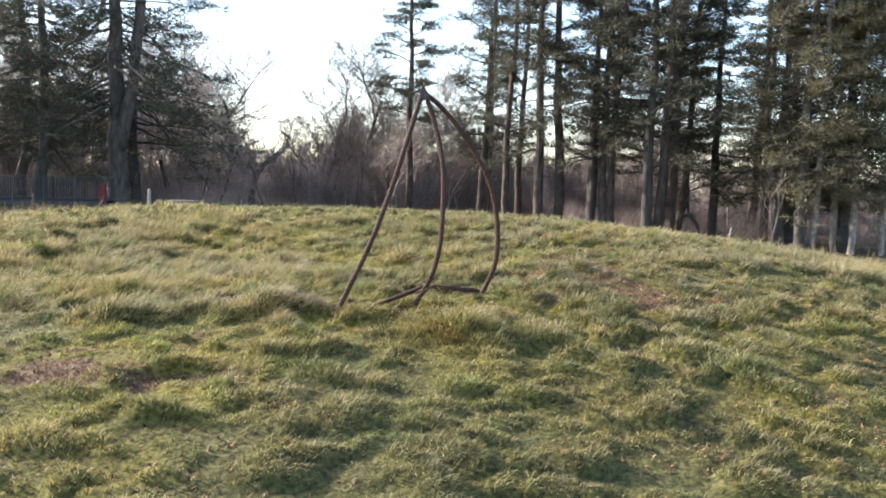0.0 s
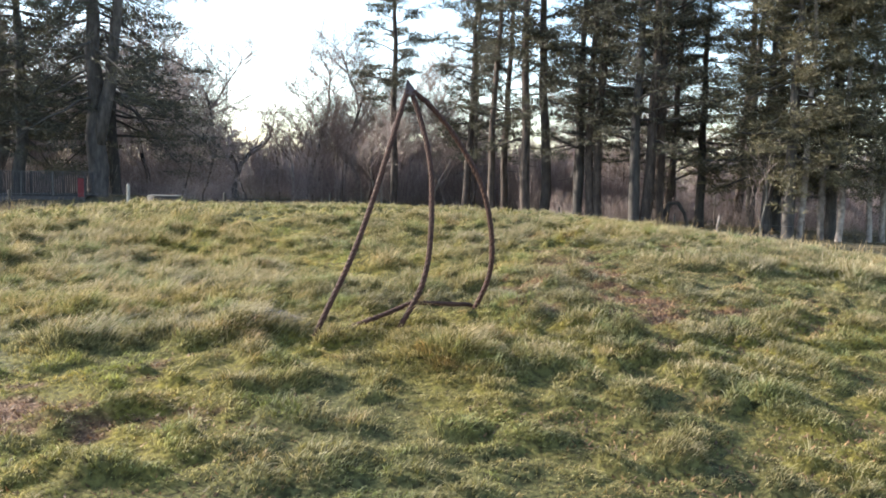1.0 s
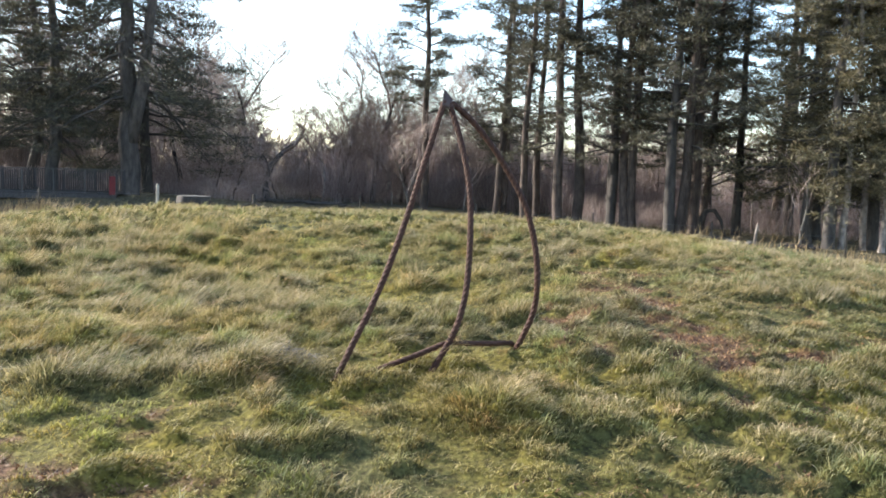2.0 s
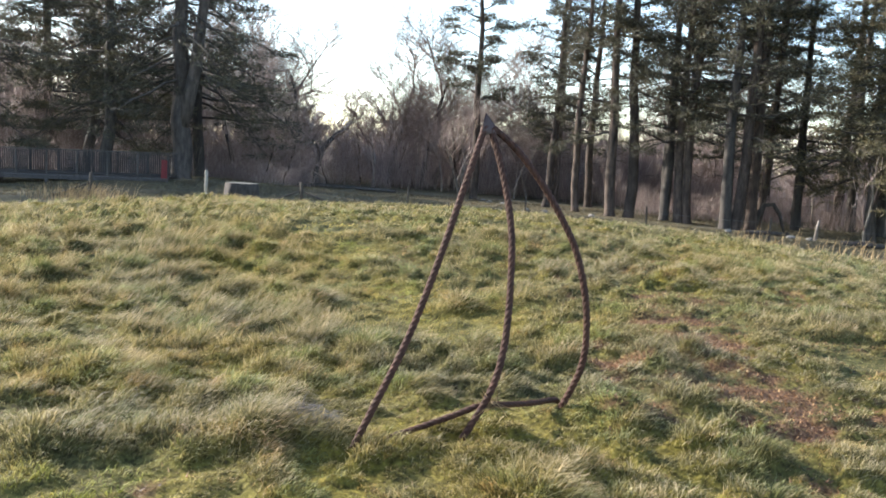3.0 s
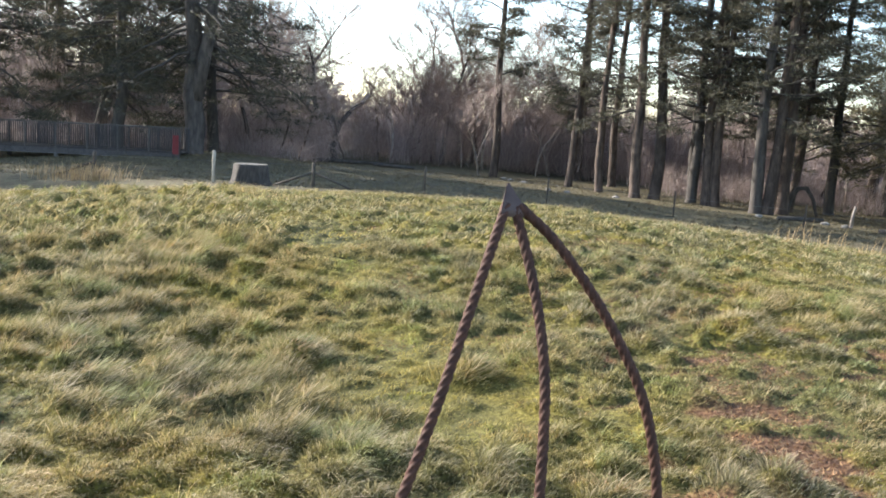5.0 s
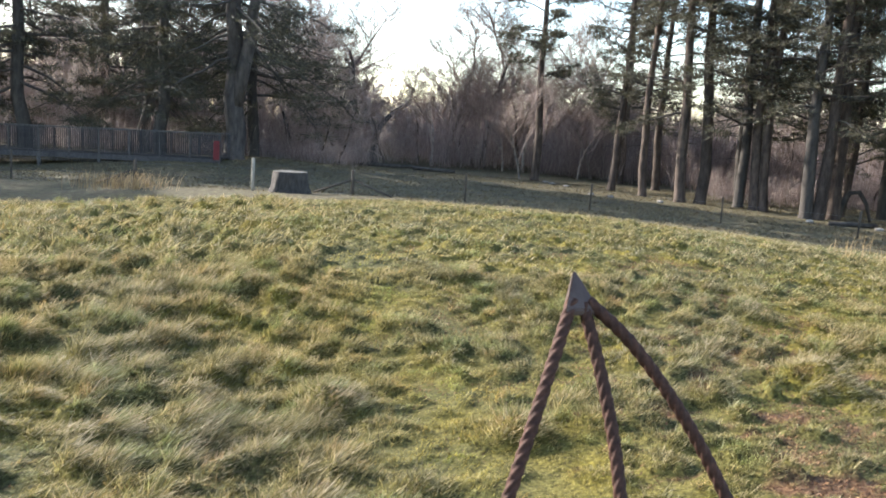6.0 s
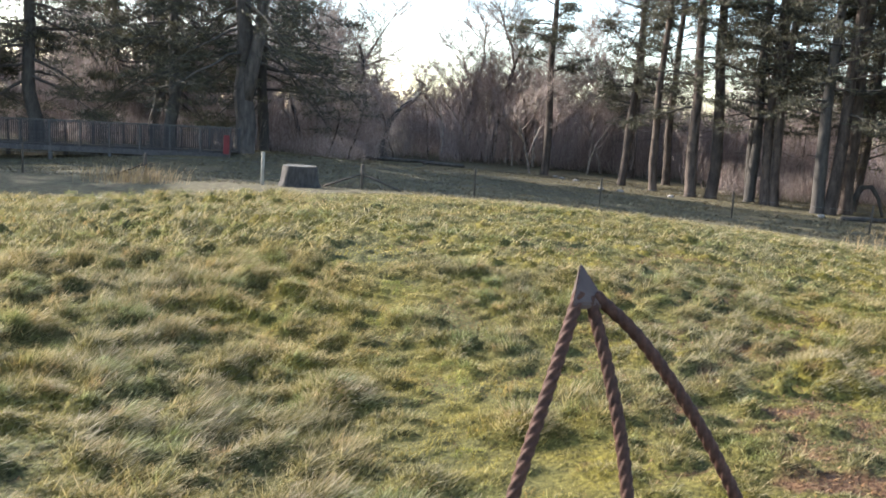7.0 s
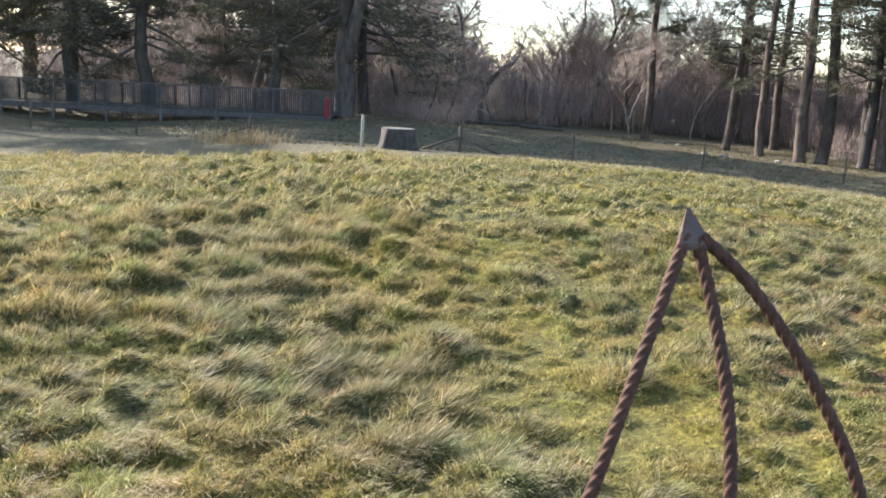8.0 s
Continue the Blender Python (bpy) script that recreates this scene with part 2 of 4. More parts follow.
M_DARK_BARK = plain_surface("dark_bark", (0.03, 0.026, 0.023), (0.095, 0.08, 0.068), 6, 0.9, 0, (1, 1, 0.3), 0.8, 0.04)
M_PALE_BARK = plain_surface("pale_bark", (0.10, 0.077, 0.062), (0.40, 0.335, 0.285), 5, 0.8, 0, (1, 1, 0.7), 0.5, 0.02)
M_IRON = plain_surface("rusted_iron", (0.026, 0.0105, 0.0065), (0.080, 0.034, 0.021), 60, 0.8, 0.0, (1, 1, 1), 0.35, 0.002, 0.06)
M_CAP = plain_surface("worn_iron", (0.058, 0.036, 0.030), (0.085, 0.056, 0.047), 25, 0.5, 0.0, (1, 1, 1), 0.2, 0.001, 0.03)
M_POST = plain_surface("grey_post_wood", (0.03, 0.024, 0.019), (0.10, 0.08, 0.063), 25, 0.85, 0, (1, 1, 0.15), 0.4, 0.005)
M_PALE_POST = plain_surface("bleached_post_wood", (0.17, 0.15, 0.12), (0.36, 0.32, 0.265), 25, 0.85, 0, (1, 1, 0.15), 0.4, 0.005)
M_DECK = plain_surface("dark_deck_boards", (0.025, 0.022, 0.022), (0.075, 0.066, 0.062), 12, 0.8, 0, (1, 4, 1), 0.3, 0.005)
M_RAIL = plain_surface("weathered_rail", (0.04, 0.036, 0.033), (0.105, 0.095, 0.086), 14, 0.8, 0, (1, 1, 1), 0.3, 0.004)
M_WIRE = plain_surface("fence_wire", (0.10, 0.10, 0.10), (0.2, 0.2, 0.2), 80, 0.5, 0.8, (1, 1, 1), 0.1, 0.001)
M_RED = plain_surface("red_paint", (0.11, 0.012, 0.015), (0.19, 0.021, 0.024), 9, 0.5, 0, (1, 1, 1), 0.1, 0.002)
M_OLD_BARK = plain_surface("old_pine_bark", (0.032, 0.027, 0.023), (0.12, 0.098, 0.085), 5, 0.9, 0, (1, 1, 0.3), 0.8, 0.05)
M_STUMP = plain_surface("stump_bark", (0.02, 0.017, 0.015), (0.065, 0.054, 0.046), 14, 0.9, 0, (1, 1, 0.25), 0.8, 0.03)
M_SAWN = plain_surface("sawn_wood", (0.07, 0.063, 0.054), (0.15, 0.135, 0.114), 20, 0.85, 0, (1, 1, 1), 0.3, 0.006)
M_STONE = plain_surface("pale_stone", (0.12, 0.108, 0.095), (0.27, 0.25, 0.225), 8, 0.9, 0, (1, 1, 1), 0.5, 0.02)


# ---------------------------------------------------------------- mesh helpers
class Geo:
    """Collects vertices and faces for one mesh."""

    def __init__(self):
        self.v, self.f = [], []

    def tube(self, pts, radii, sides=6, cap=True, spin=0.0):
        pts = [Vector(p) for p in pts]
        start = len(self.v)
        side = None
        for k, p in enumerate(pts):
            ahead = (pts[min(k + 1, len(pts) - 1)] - pts[max(k - 1, 0)]).normalized()
            if side is None:
                side = ahead.orthogonal().normalized()
            side = (side - ahead * side.dot(ahead)).normalized()
            other = ahead.cross(side)
            for n in range(sides):
                a = 2 * math.pi * n / sides + spin * k
                self.v.append(p + (side * math.cos(a) + other * math.sin(a)) * radii[k])
        for k in range(len(pts) - 1):
            for n in range(sides):
                a, b = start + k * sides + n, start + k * sides + (n + 1) % sides
                self.f.append((a, b, b + sides, a + sides))
        if cap:
            self.f.append(tuple(range(start + sides - 1, start - 1, -1)))
            end = start + (len(pts) - 1) * sides
            self.f.append(tuple(range(end, end + sides)))

    def box(self, centre, size, turn=0.0):
        c, s = math.cos(turn), math.sin(turn)
        start = len(self.v)
        for dz in (-0.5, 0.5):
            for dx, dy in ((-0.5, -0.5), (0.5, -0.5), (0.5, 0.5), (-0.5, 0.5)):
                x, y = dx * size[0], dy * size[1]
                self.v.append(Vector((centre[0] + c * x - s * y, centre[1] + s * x + c * y, centre[2] + dz * size[2])))
        for q in ((0, 3, 2, 1), (4, 5, 6, 7), (0, 1, 5, 4), (1, 2, 6, 5), (2, 3, 7, 6), (3, 0, 4, 7)):
            self.f.append(tuple(start + i for i in q))

    def spray(self, centre, reach, count, length, width, rng, flat=0.5, up=0.15):
        """A tuft of thin needle bundles round a centre."""
        for _ in range(count):
            d = Vector((rng.gauss(0, 1), rng.gauss(0, 1), rng.gauss(0, flat)))
            d.normalize()
            p = Vector(centre) + Vector((d.x * reach[0], d.y * reach[0], d.z * reach[1])) * rng.uniform(0.2, 1.0)
            way = (d + Vector((rng.gauss(0, 0.5), rng.gauss(0, 0.5), rng.gauss(up, 0.4)))).normalized()
            w = way.cross(Vector((rng.gauss(0, 1), rng.gauss(0, 1), rng.gauss(0, 1)))).normalized() * width * rng.uniform(0.6, 1.3)
            s = len(self.v)
            tip = p + way * length * rng.uniform(0.6, 1.3)
            self.v += [p - w, p + w, tip]
            self.f.append((s, s + 1, s + 2))

    def mesh(self, name, smooth=True):
        m = bpy.data.meshes.new(name)
        m.from_pydata([tuple(v) for v in self.v], [], self.f)
        if smooth:
            m.polygons.foreach_set("use_smooth", [True] * len(m.polygons))
        m.update()
        return m


def part(name, geo, mat, parent, label="", smooth=True):
    m = geo.mesh(name, smooth) if isinstance(geo, Geo) else geo
    m.materials.append(mat)
    ob = new(name, m)
    ob.parent = parent
    if label:
        ob["label"] = label
    return ob


def thing(name, place, label, category, group="", kind=""):
    ob = new(name)
    ob.empty_display_size = 0.2
    ob.location = place
    return tagged(ob, label, category, group, kind)


def array_mesh(name, verts, tris):
    """A triangle mesh from number arrays."""
    m = bpy.data.meshes.new(name)
    m.vertices.add(len(verts))
    m.vertices.foreach_set("co", verts.astype(np.float32).ravel())
    m.loops.add(tris.size)
    m.loops.foreach_set("vertex_index", tris.astype(np.int32).ravel())
    m.polygons.add(len(tris))
    m.polygons.foreach_set("loop_start", np.arange(0, tris.size, 3, dtype=np.int32))
    m.update(calc_edges=True)
    return m


# ---------------------------------------------------------------- the ground
def steps(*spans):
    out = []
    for a, b, n in spans:
        out += list(np.linspace(a, b, n, endpoint=False))
    return np.array(out + [spans[-1][1]])


def build_ground():
    far = np.geomspace(9, 900, 34)
    gx = np.concatenate([-far[::-1], steps((-7.5, -3.3, 42), (-3.3, 3.3, 200), (3.3, 7.5, 42)), far])
    gy = np.concatenate([-np.geomspace(9, 500, 18)[::-1], steps((-7.5, -3.2, 40), (-3.2, 3.2, 213), (3.2, 8, 80), (8, 16, 100), (16, 27, 60), (27, 62, 70)), np.geomspace(64, 1200, 24)])
    X, Y = np.meshgrid(gx, gy)
    x, y = X.ravel(), Y.ravel()
    z = ground_z(x, y)
    nx, ny = len(gx), len(gy)
    i = (np.arange(ny - 1)[:, None] * nx + np.arange(nx - 1)).ravel()
    tris = np.concatenate([np.stack([i, i + 1, i + nx + 1], 1), np.stack([i, i + nx + 1, i + nx], 1)])
    m = array_mesh("ground", np.stack([x, y, z], 1), tris)
    m.polygons.foreach_set("use_smooth", [True] * len(m.polygons))
    path = np.clip(1.3 - np.abs(y - (24.5 - 0.05 * (x + 20) + 0.6 * vnoise(x / 4, y / 4, 8))) / 1.1, 0, 1) * np.clip((-13.5 - x) / 1.5, 0, 1) * 0.3
    for key, val in (("bare", bare(x, y) * lawn(x, y)), ("lawn", lawn(x, y)), ("path", path)):
        a = m.attributes.new(key, "FLOAT", "POINT")
        a.data.foreach_set("value", val.astype(np.float32))
    m.materials.append(M_GROUND)
    ob = new("ground", m)
    tagged(ob, "grassy burial mound running into a shaded woodland floor", "ground", kind="structure")


build_ground()


def build_grass():
    """Turf in three belts of the plan, thinner with distance."""
    rng = np.random.default_rng(4)
    belts = (((-3.8, 3.8), (-3.4, 1.4), 430000, 0.0020, True), ((-3.8, 3.8), (-4.8, -3.4), 12000, 0.004, True), ((-6.4, 5.6), (1.4, 6.5), 520000, 0.0030, False),
             ((-20, 14), (6.5, 25.0), 760000, 0.0068, False), ((-11, -3.8), (-6, 6.5), 60000, 0.007, False), ((3.8, 11), (-6, 6.5), 60000, 0.007, False))
    V, T, Y, tips, count = [], [], [], [], 0
    for (x0, x1), (y0, y1), n, width, bent in belts:
        x, y = rng.uniform(x0, x1, n), rng.uniform(y0, y1, n)
        # thickest where the walk passes
        left = np.maximum(0.56 * (y + 5.7), 0.9 * (y + 2.6)) + 0.4
        near = (x > -left) & (x < 0.60 * (y + 5.7) + 0.4)
        keep = (rng.random(n) > 0.55 * bare(x, y)) & (rng.random(n) < lawn(x, y)) & (near | (rng.random(n) < 0.15))
        x, y = x[keep], y[keep]
        n = len(x)
        r, ox, oy = tufts(x, y)
        z = ground_z(x, y) - 0.008
        tuft = np.clip(r / 0.065, 0, 1.3)
        patchy, side_now = vnoise(x / 0.5, y / 0.5, 31), rough_side(x, y)
        length = (0.015 + 0.007 * side_now + 0.068 * tuft * (0.45 + patchy)) * rng.uniform(0.55, 1.4, n) * (1 - 0.4 * bare(x, y)) * (1 - 0.15 * mossy(x, y))
        length *= (1 + 0.25 * rough_side(x, y)) * (1 - 0.24 * np.clip((-1.0 - y) / 1.5, 0, 1))
        length *= 1 - 0.12 * np.exp(-(((x - 0.1) / 0.45) ** 2 + ((y + 0.35) / 0.28) ** 2))
        if not bent:
            length *= 1.10 - 0.22 * np.clip((y - 4) / 4, 0, 1)
        else:
            length *= 0.88
        # each tussock parts from its middle, and the wind combs the whole
        fx = ox * 1.0 + 0.34 + 0.42 * side_now + rng.normal(0, 0.42, n) + 0.8 * (vnoise(x / 0.8, y / 0.8, 33) - 0.5)
        fy = oy * 1.0 - 0.16 - 0.10 * side_now + rng.normal(0, 0.42, n) + 0.8 * (vnoise(x / 0.8, y / 0.8, 34) - 0.5)
        a = np.arctan2(fy, fx)
        lean = np.clip(0.30 + 0.62 * np.hypot(fx, fy), 0.1, 1.75)
        hx, hy, hz = np.cos(a) * np.sin(lean * 0.75), np.sin(a) * np.sin(lean * 0.75), np.cos(lean * 0.75)
        b = rng.uniform(0, 2 * math.pi, n)
        w = width * rng.uniform(0.6, 1.3, n)
        sx, sy = np.cos(b) * w, np.sin(b) * w
        base = np.stack([x, y, z], 1)
        side = np.stack([sx, sy, 0 * sx], 1)
        way = np.stack([hx, hy, hz], 1) * length[:, None]
        drop = np.stack([np.cos(a), np.sin(a), -0.6 + 0 * a], 1) * (length * 0.35 * np.clip(lean, 0, 1))[:, None]
        if bent:
            mid = base + way * 0.55
            tip = base + way + drop
            verts = np.stack([base - side, base + side, mid - side * 0.75, mid + side * 0.75, tip], 1).reshape(-1, 3)
            k = np.arange(n)[:, None] * 5 + count
            T += [np.concatenate([k, k + 1, k + 3], 1), np.concatenate([k, k + 3, k + 2], 1), np.concatenate([k + 2, k + 3, k + 4], 1)]
            count += 5 * n
        else:
            verts = np.stack([base - side, base + side, base + way + drop * 0.6], 1).reshape(-1, 3)
            k = np.arange(n)[:, None] * 3 + count
            T += [np.concatenate([k, k + 1, k + 2], 1)]
            count += 3 * n
        V.append(verts)
        gap = np.clip(1 - 1.6 * tuft, 0, 1) * (1 - side_now)
        Y.append(np.repeat(np.maximum(mossy(x, y) * np.clip(1.3 - tuft, 0, 1), 0.7 * gap * vnoise(x / 0.7, y / 0.6, 38)), 5 if bent else 3))
        # how far each blade pales: by tuft height, noise and chance
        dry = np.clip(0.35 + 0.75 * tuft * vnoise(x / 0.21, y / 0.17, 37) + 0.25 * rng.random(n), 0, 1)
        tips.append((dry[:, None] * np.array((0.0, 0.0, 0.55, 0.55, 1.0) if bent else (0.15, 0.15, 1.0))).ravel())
    m = array_mesh("grass", np.concatenate(V), np.concatenate(T))
    moss = m.attributes.new("moss", "FLOAT", "POINT")
    moss.data.foreach_set("value", np.concatenate(Y).astype(np.float32))
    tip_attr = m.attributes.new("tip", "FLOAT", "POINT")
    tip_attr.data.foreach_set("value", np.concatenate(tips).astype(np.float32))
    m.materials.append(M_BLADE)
    tagged(new("grass", m), "rough tussocky green and straw-tinted turf on the mound", "grass", kind="stuff")


build_grass()


# ---------------------------------------------------------------- the iron tripod
def smooth_path(pts, per=18):
    pts = [Vector(p) for p in pts]
    ext = [2 * pts[0] - pts[1], *pts, 2 * pts[-1] - pts[-2]]
    out = []
    for k in range(len(pts) - 1):
        a, b, c, d = ext[k : k + 4]
        for n in range(per):
            f = n / per
            out.append(0.5 * (2 * b + (c - a) * f + (2 * a - 5 * b + 4 * c - d) * f * f + (3 * b - 3 * c + d - a) * f**3))
    return out + [pts[-1]]


def twisted_bar(pts, half, pitch):
    """A square bar with rounded edges, twisted along its length."""
    g, path = Geo(), smooth_path(pts)
    start, side, gone = 0, None, 0.0
    ring = 16
    for k, p in enumerate(path):
        ahead = (path[min(k + 1, len(path) - 1)] - path[max(k - 1, 0)]).normalized()
        if side is None:
            side = ahead.orthogonal().normalized()
        side = (side - ahead * side.dot(ahead)).normalized()
        other = ahead.cross(side)
        if k:
            gone += (p - path[k - 1]).length
        for n in range(ring):
            a = 2 * math.pi * n / ring
            r = half * (0.73 + 0.27 * abs(math.cos(2 * a)))
            turn = a + 2 * math.pi * gone / pitch
            g.v.append(p + (side * math.cos(turn) + other * math.sin(turn)) * r)
    for k in range(len(path) - 1):
        for n in range(ring):
            a, b = k * ring + n, k * ring + (n + 1) % ring
            g.f.append((a, b, b + ring, a + ring))
    g.f.append(tuple(range(ring - 1, -1, -1)))
    g.f.append(tuple(range((len(path) - 1) * ring, len(path) * ring)))
    return g


def build_tripod():
    t = thing("iron_tripod", (0, 0, 0), "rusty brown tripod of twisted iron bars standing in the turf", "sculpture")
    R = 0.0156
    left = ((0.008, -0.035, 1.195), (-0.029, -0.125, 1.053), (-0.077, -0.219, 0.871), (-0.120, -0.290, 0.708), (-0.168, -0.356, 0.544),
            (-0.221, -0.418, 0.380), (-0.276, -0.477, 0.237), (-0.343, -0.537, 0.085), (-0.419, -0.599, -0.091))
    mid = ((0.032, -0.025, 1.186), (0.081, -0.074, 1.046), (0.123, -0.140, 0.895), (0.149, -0.208, 0.737), (0.155, -0.269, 0.578),
           (0.153, -0.325, 0.429), (0.139, -0.373, 0.278), (0.097, -0.413, 0.131), (0.001, -0.451, -0.047))
    right = ((0.042, -0.019, 1.192), (0.145, -0.027, 1.107), (0.254, -0.044, 0.980), (0.346, -0.062, 0.844), (0.422, -0.087, 0.700),
             (0.468, -0.108, 0.541), (0.490, -0.125, 0.374), (0.479, -0.121, 0.197), (0.401, -0.098, -0.008))
    for pts in (left, mid, right):
        part("leg", twisted_bar(pts, R, 0.118), M_IRON, t)
    low = ((-0.295, -0.475, -0.099), (-0.281, -0.469, -0.059), (-0.198, -0.439, -0.028), (-0.049, -0.418, 0.032), (0.060, -0.398, 0.079), (0.095, -0.384, 0.082),
           (0.170, -0.320, 0.069), (0.281, -0.190, 0.047), (0.372, -0.041, 0.025), (0.403, 0.029, -0.003), (0.409, 0.048, -0.086))
    part("ground_bar", twisted_bar(low, R * 0.86, 0.118), M_IRON, t)
    # the three-sided cap
    bm = bmesh.new()
    base = [(-0.010, -0.064), (0.066, -0.020), (-0.014, 0.032)]
    rings = []
    for z, k in ((1.162, 1.0), (1.176, 1.02), (1.256, 0.09)):
        rings.append([bm.verts.new((x * k + 0.005, y * k - 0.004, z)) for x, y in base])
    for a, b in zip(rings, rings[1:]):
        for n in range(3):
            bm.faces.new((a[n], a[(n + 1) % 3], b[(n + 1) % 3], b[n]))
    bm.faces.new(rings[0][::-1])
    bm.faces.new(rings[-1])
    bmesh.ops.bevel(bm, geom=list(bm.edges), offset=0.003, segments=2, affect="EDGES")
    bmesh.ops.recalc_face_normals(bm, faces=bm.faces)
    m = bpy.data.meshes.new("cap")
    bm.to_mesh(m)
    bm.free()
    part("cap", m, M_CAP, t, "smooth worn iron pyramid cap")
    # dead stalks caught where the bars cross
    rng, g = random.Random(3), Geo()
    for _ in range(30):
        p = Vector((0.10 + rng.gauss(0, 0.015), -0.40 + rng.gauss(0, 0.012), 0.09 + rng.gauss(0, 0.012)))
        d = Vector((rng.gauss(-0.3, 0.8), rng.gauss(-0.3, 0.4), rng.gauss(0.1, 0.9))).normalized() * rng.uniform(0.03, 0.10)
        g.tube([p, p + d * 0.5, p + d + Vector((0, 0, -0.01))], [0.0016, 0.0014, 0.0007], 3, False)
    ob = new("dry_stalks", g.mesh("dry_stalks"))
    ob.data.materials.append(M_STRAW)
    tagged(ob, "bundle of dry straw caught on the crossing iron bars", "dry grass", kind="stuff")


build_tripod()


def build_dead_tussock():
    """A flattened, bleached tangle of last year's grass over a hollow."""
    rng, g = random.Random(6), Geo()
    cx, cy = -0.61, -0.36
    for _ in range(360):
        a, r = rng.uniform(0, 6.28), 0.07 * math.sqrt(rng.random())
        x, y = cx + 1.25 * r * math.cos(a), cy + r * math.sin(a)
        p = Vector((x, y, on_land(x, y) + rng.uniform(0.0, 0.035)))
        d = Vector((rng.gauss(0.6, 0.8), rng.gauss(-0.2, 0.6), rng.gauss(0.05, 0.3))).normalized() * rng.uniform(0.04, 0.11)
        g.tube([p, p + d * 0.55 + Vector((0, 0, 0.012)), p + d - Vector((0, 0, 0.01))], [0.0017, 0.0015, 0.0006], 3, False)
    ob = new("dead_tussock", g.mesh("dead_tussock"))
    ob.data.materials.append(M_DEAD)
    tagged(ob, "flattened bleached tussock of dead grass beside the tripod", "dry grass", kind="stuff")


build_dead_tussock()


# ---------------------------------------------------------------- trees
def bough(g, start, way, length, r, rng, droop=0.0, bits=5, wobble=0.12, sides=5):
    pts, p, d = [Vector(start)], Vector(start), Vector(way).normalized()
    for _ in range(bits):
        d = (d + Vector((rng.gauss(0, wobble), rng.gauss(0, wobble), rng.gauss(0, wobble) - droop / bits))).normalized()
        p = p + d * length / bits
        pts.append(p)
    g.tube(pts, [r * (1 - 0.85 * k / bits) for k in range(bits + 1)], sides, False)
    return pts


def pine(name, seed, height, radius, foliage_from, reach, boughs, bark, needles, droop=0.2, clump=34, label="", group="pines behind the mound", bow=0.25, fill=1.0, stubs=8):
    rng = random.Random(seed)
    t = thing(name, (0, 0, 0), label, "tree", group)
    g, limbs, crown = Geo(), Geo(), Geo()
    n = 12
    off = [Vector((0, 0, 0))]
    for k in range(n):
        off.append(off[-1] + Vector((rng.gauss(0, bow * 0.3), rng.gauss(0, bow * 0.3), 0)))
    mid = off[n] / n
    axis = [Vector((0, 0, height * k / n)) + (off[k] - mid * k) for k in range(n + 1)]
    axis.insert(1, axis[0] * 0.85 + axis[1] * 0.15)
    hs = [p.z / height for p in axis]
    g.tube([axis[0] - Vector((0, 0, 0.4)), *axis], [radius * 1.35, radius * 1.28, *[radius * (1 - 0.82 * h) + 0.02 for h in hs[1:]]], 12)

    def on_axis(h):
        z = h * height
        for a, b in zip(axis, axis[1:]):
            if b.z >= z:
                return a.lerp(b, (z - a.z) / max(b.z - a.z, 1e-6))
        return axis[-1]

    for k in range(boughs):
        f = (k + rng.random()) / boughs
        h = foliage_from / height + (1 - foliage_from / height) * f * 0.99
        a = k * 2.4 + rng.gauss(0, 0.5)
        long = reach * (1 - 0.72 * f**1.6) * rng.uniform(0.55, 1.15)
        pts = bough(limbs, on_axis(h), (math.cos(a), math.sin(a), 0.28 - droop + 0.3 * f), long, min(radius * 0.24, 0.075) * (1 - 0.6 * f) + 0.012, rng, droop)
        for q in range(2, len(pts)):
            for _ in range(1 if q < 4 else 3):
                c = pts[q] + Vector((rng.gauss(0, 0.30), rng.gauss(0, 0.30), rng.gauss(0.06, 0.20))) * (0.5 + 0.25 * long)
                crown.spray(c, (0.28 + 0.09 * long, 0.13 + 0.025 * long), int(1.25 * clump * rng.uniform(0.5, 1.5) * fill), 0.25, 0.021, rng, 0.45, 0.12)
                if rng.random() < 0.5:
                    limbs.tube([pts[q - 1], c], [0.014, 0.006], 3, False)
    for _ in range(stubs):
        h, a = rng.uniform(0.08, max(0.12, foliage_from / height)), rng.uniform(0, 6.28)
        bough(limbs, on_axis(h), (math.cos(a), math.sin(a), rng.uniform(-0.2, 0.3)), rng.uniform(0.4, 1.6), 0.02, rng, 0.3, 4, 0.25, 4)
    part("trunk", g, bark, t)
    part("branchwork", limbs, M_DARK_BARK, t)["kind"] = "stuff"
    part("crown", crown, needles, t, smooth=False)
    return t


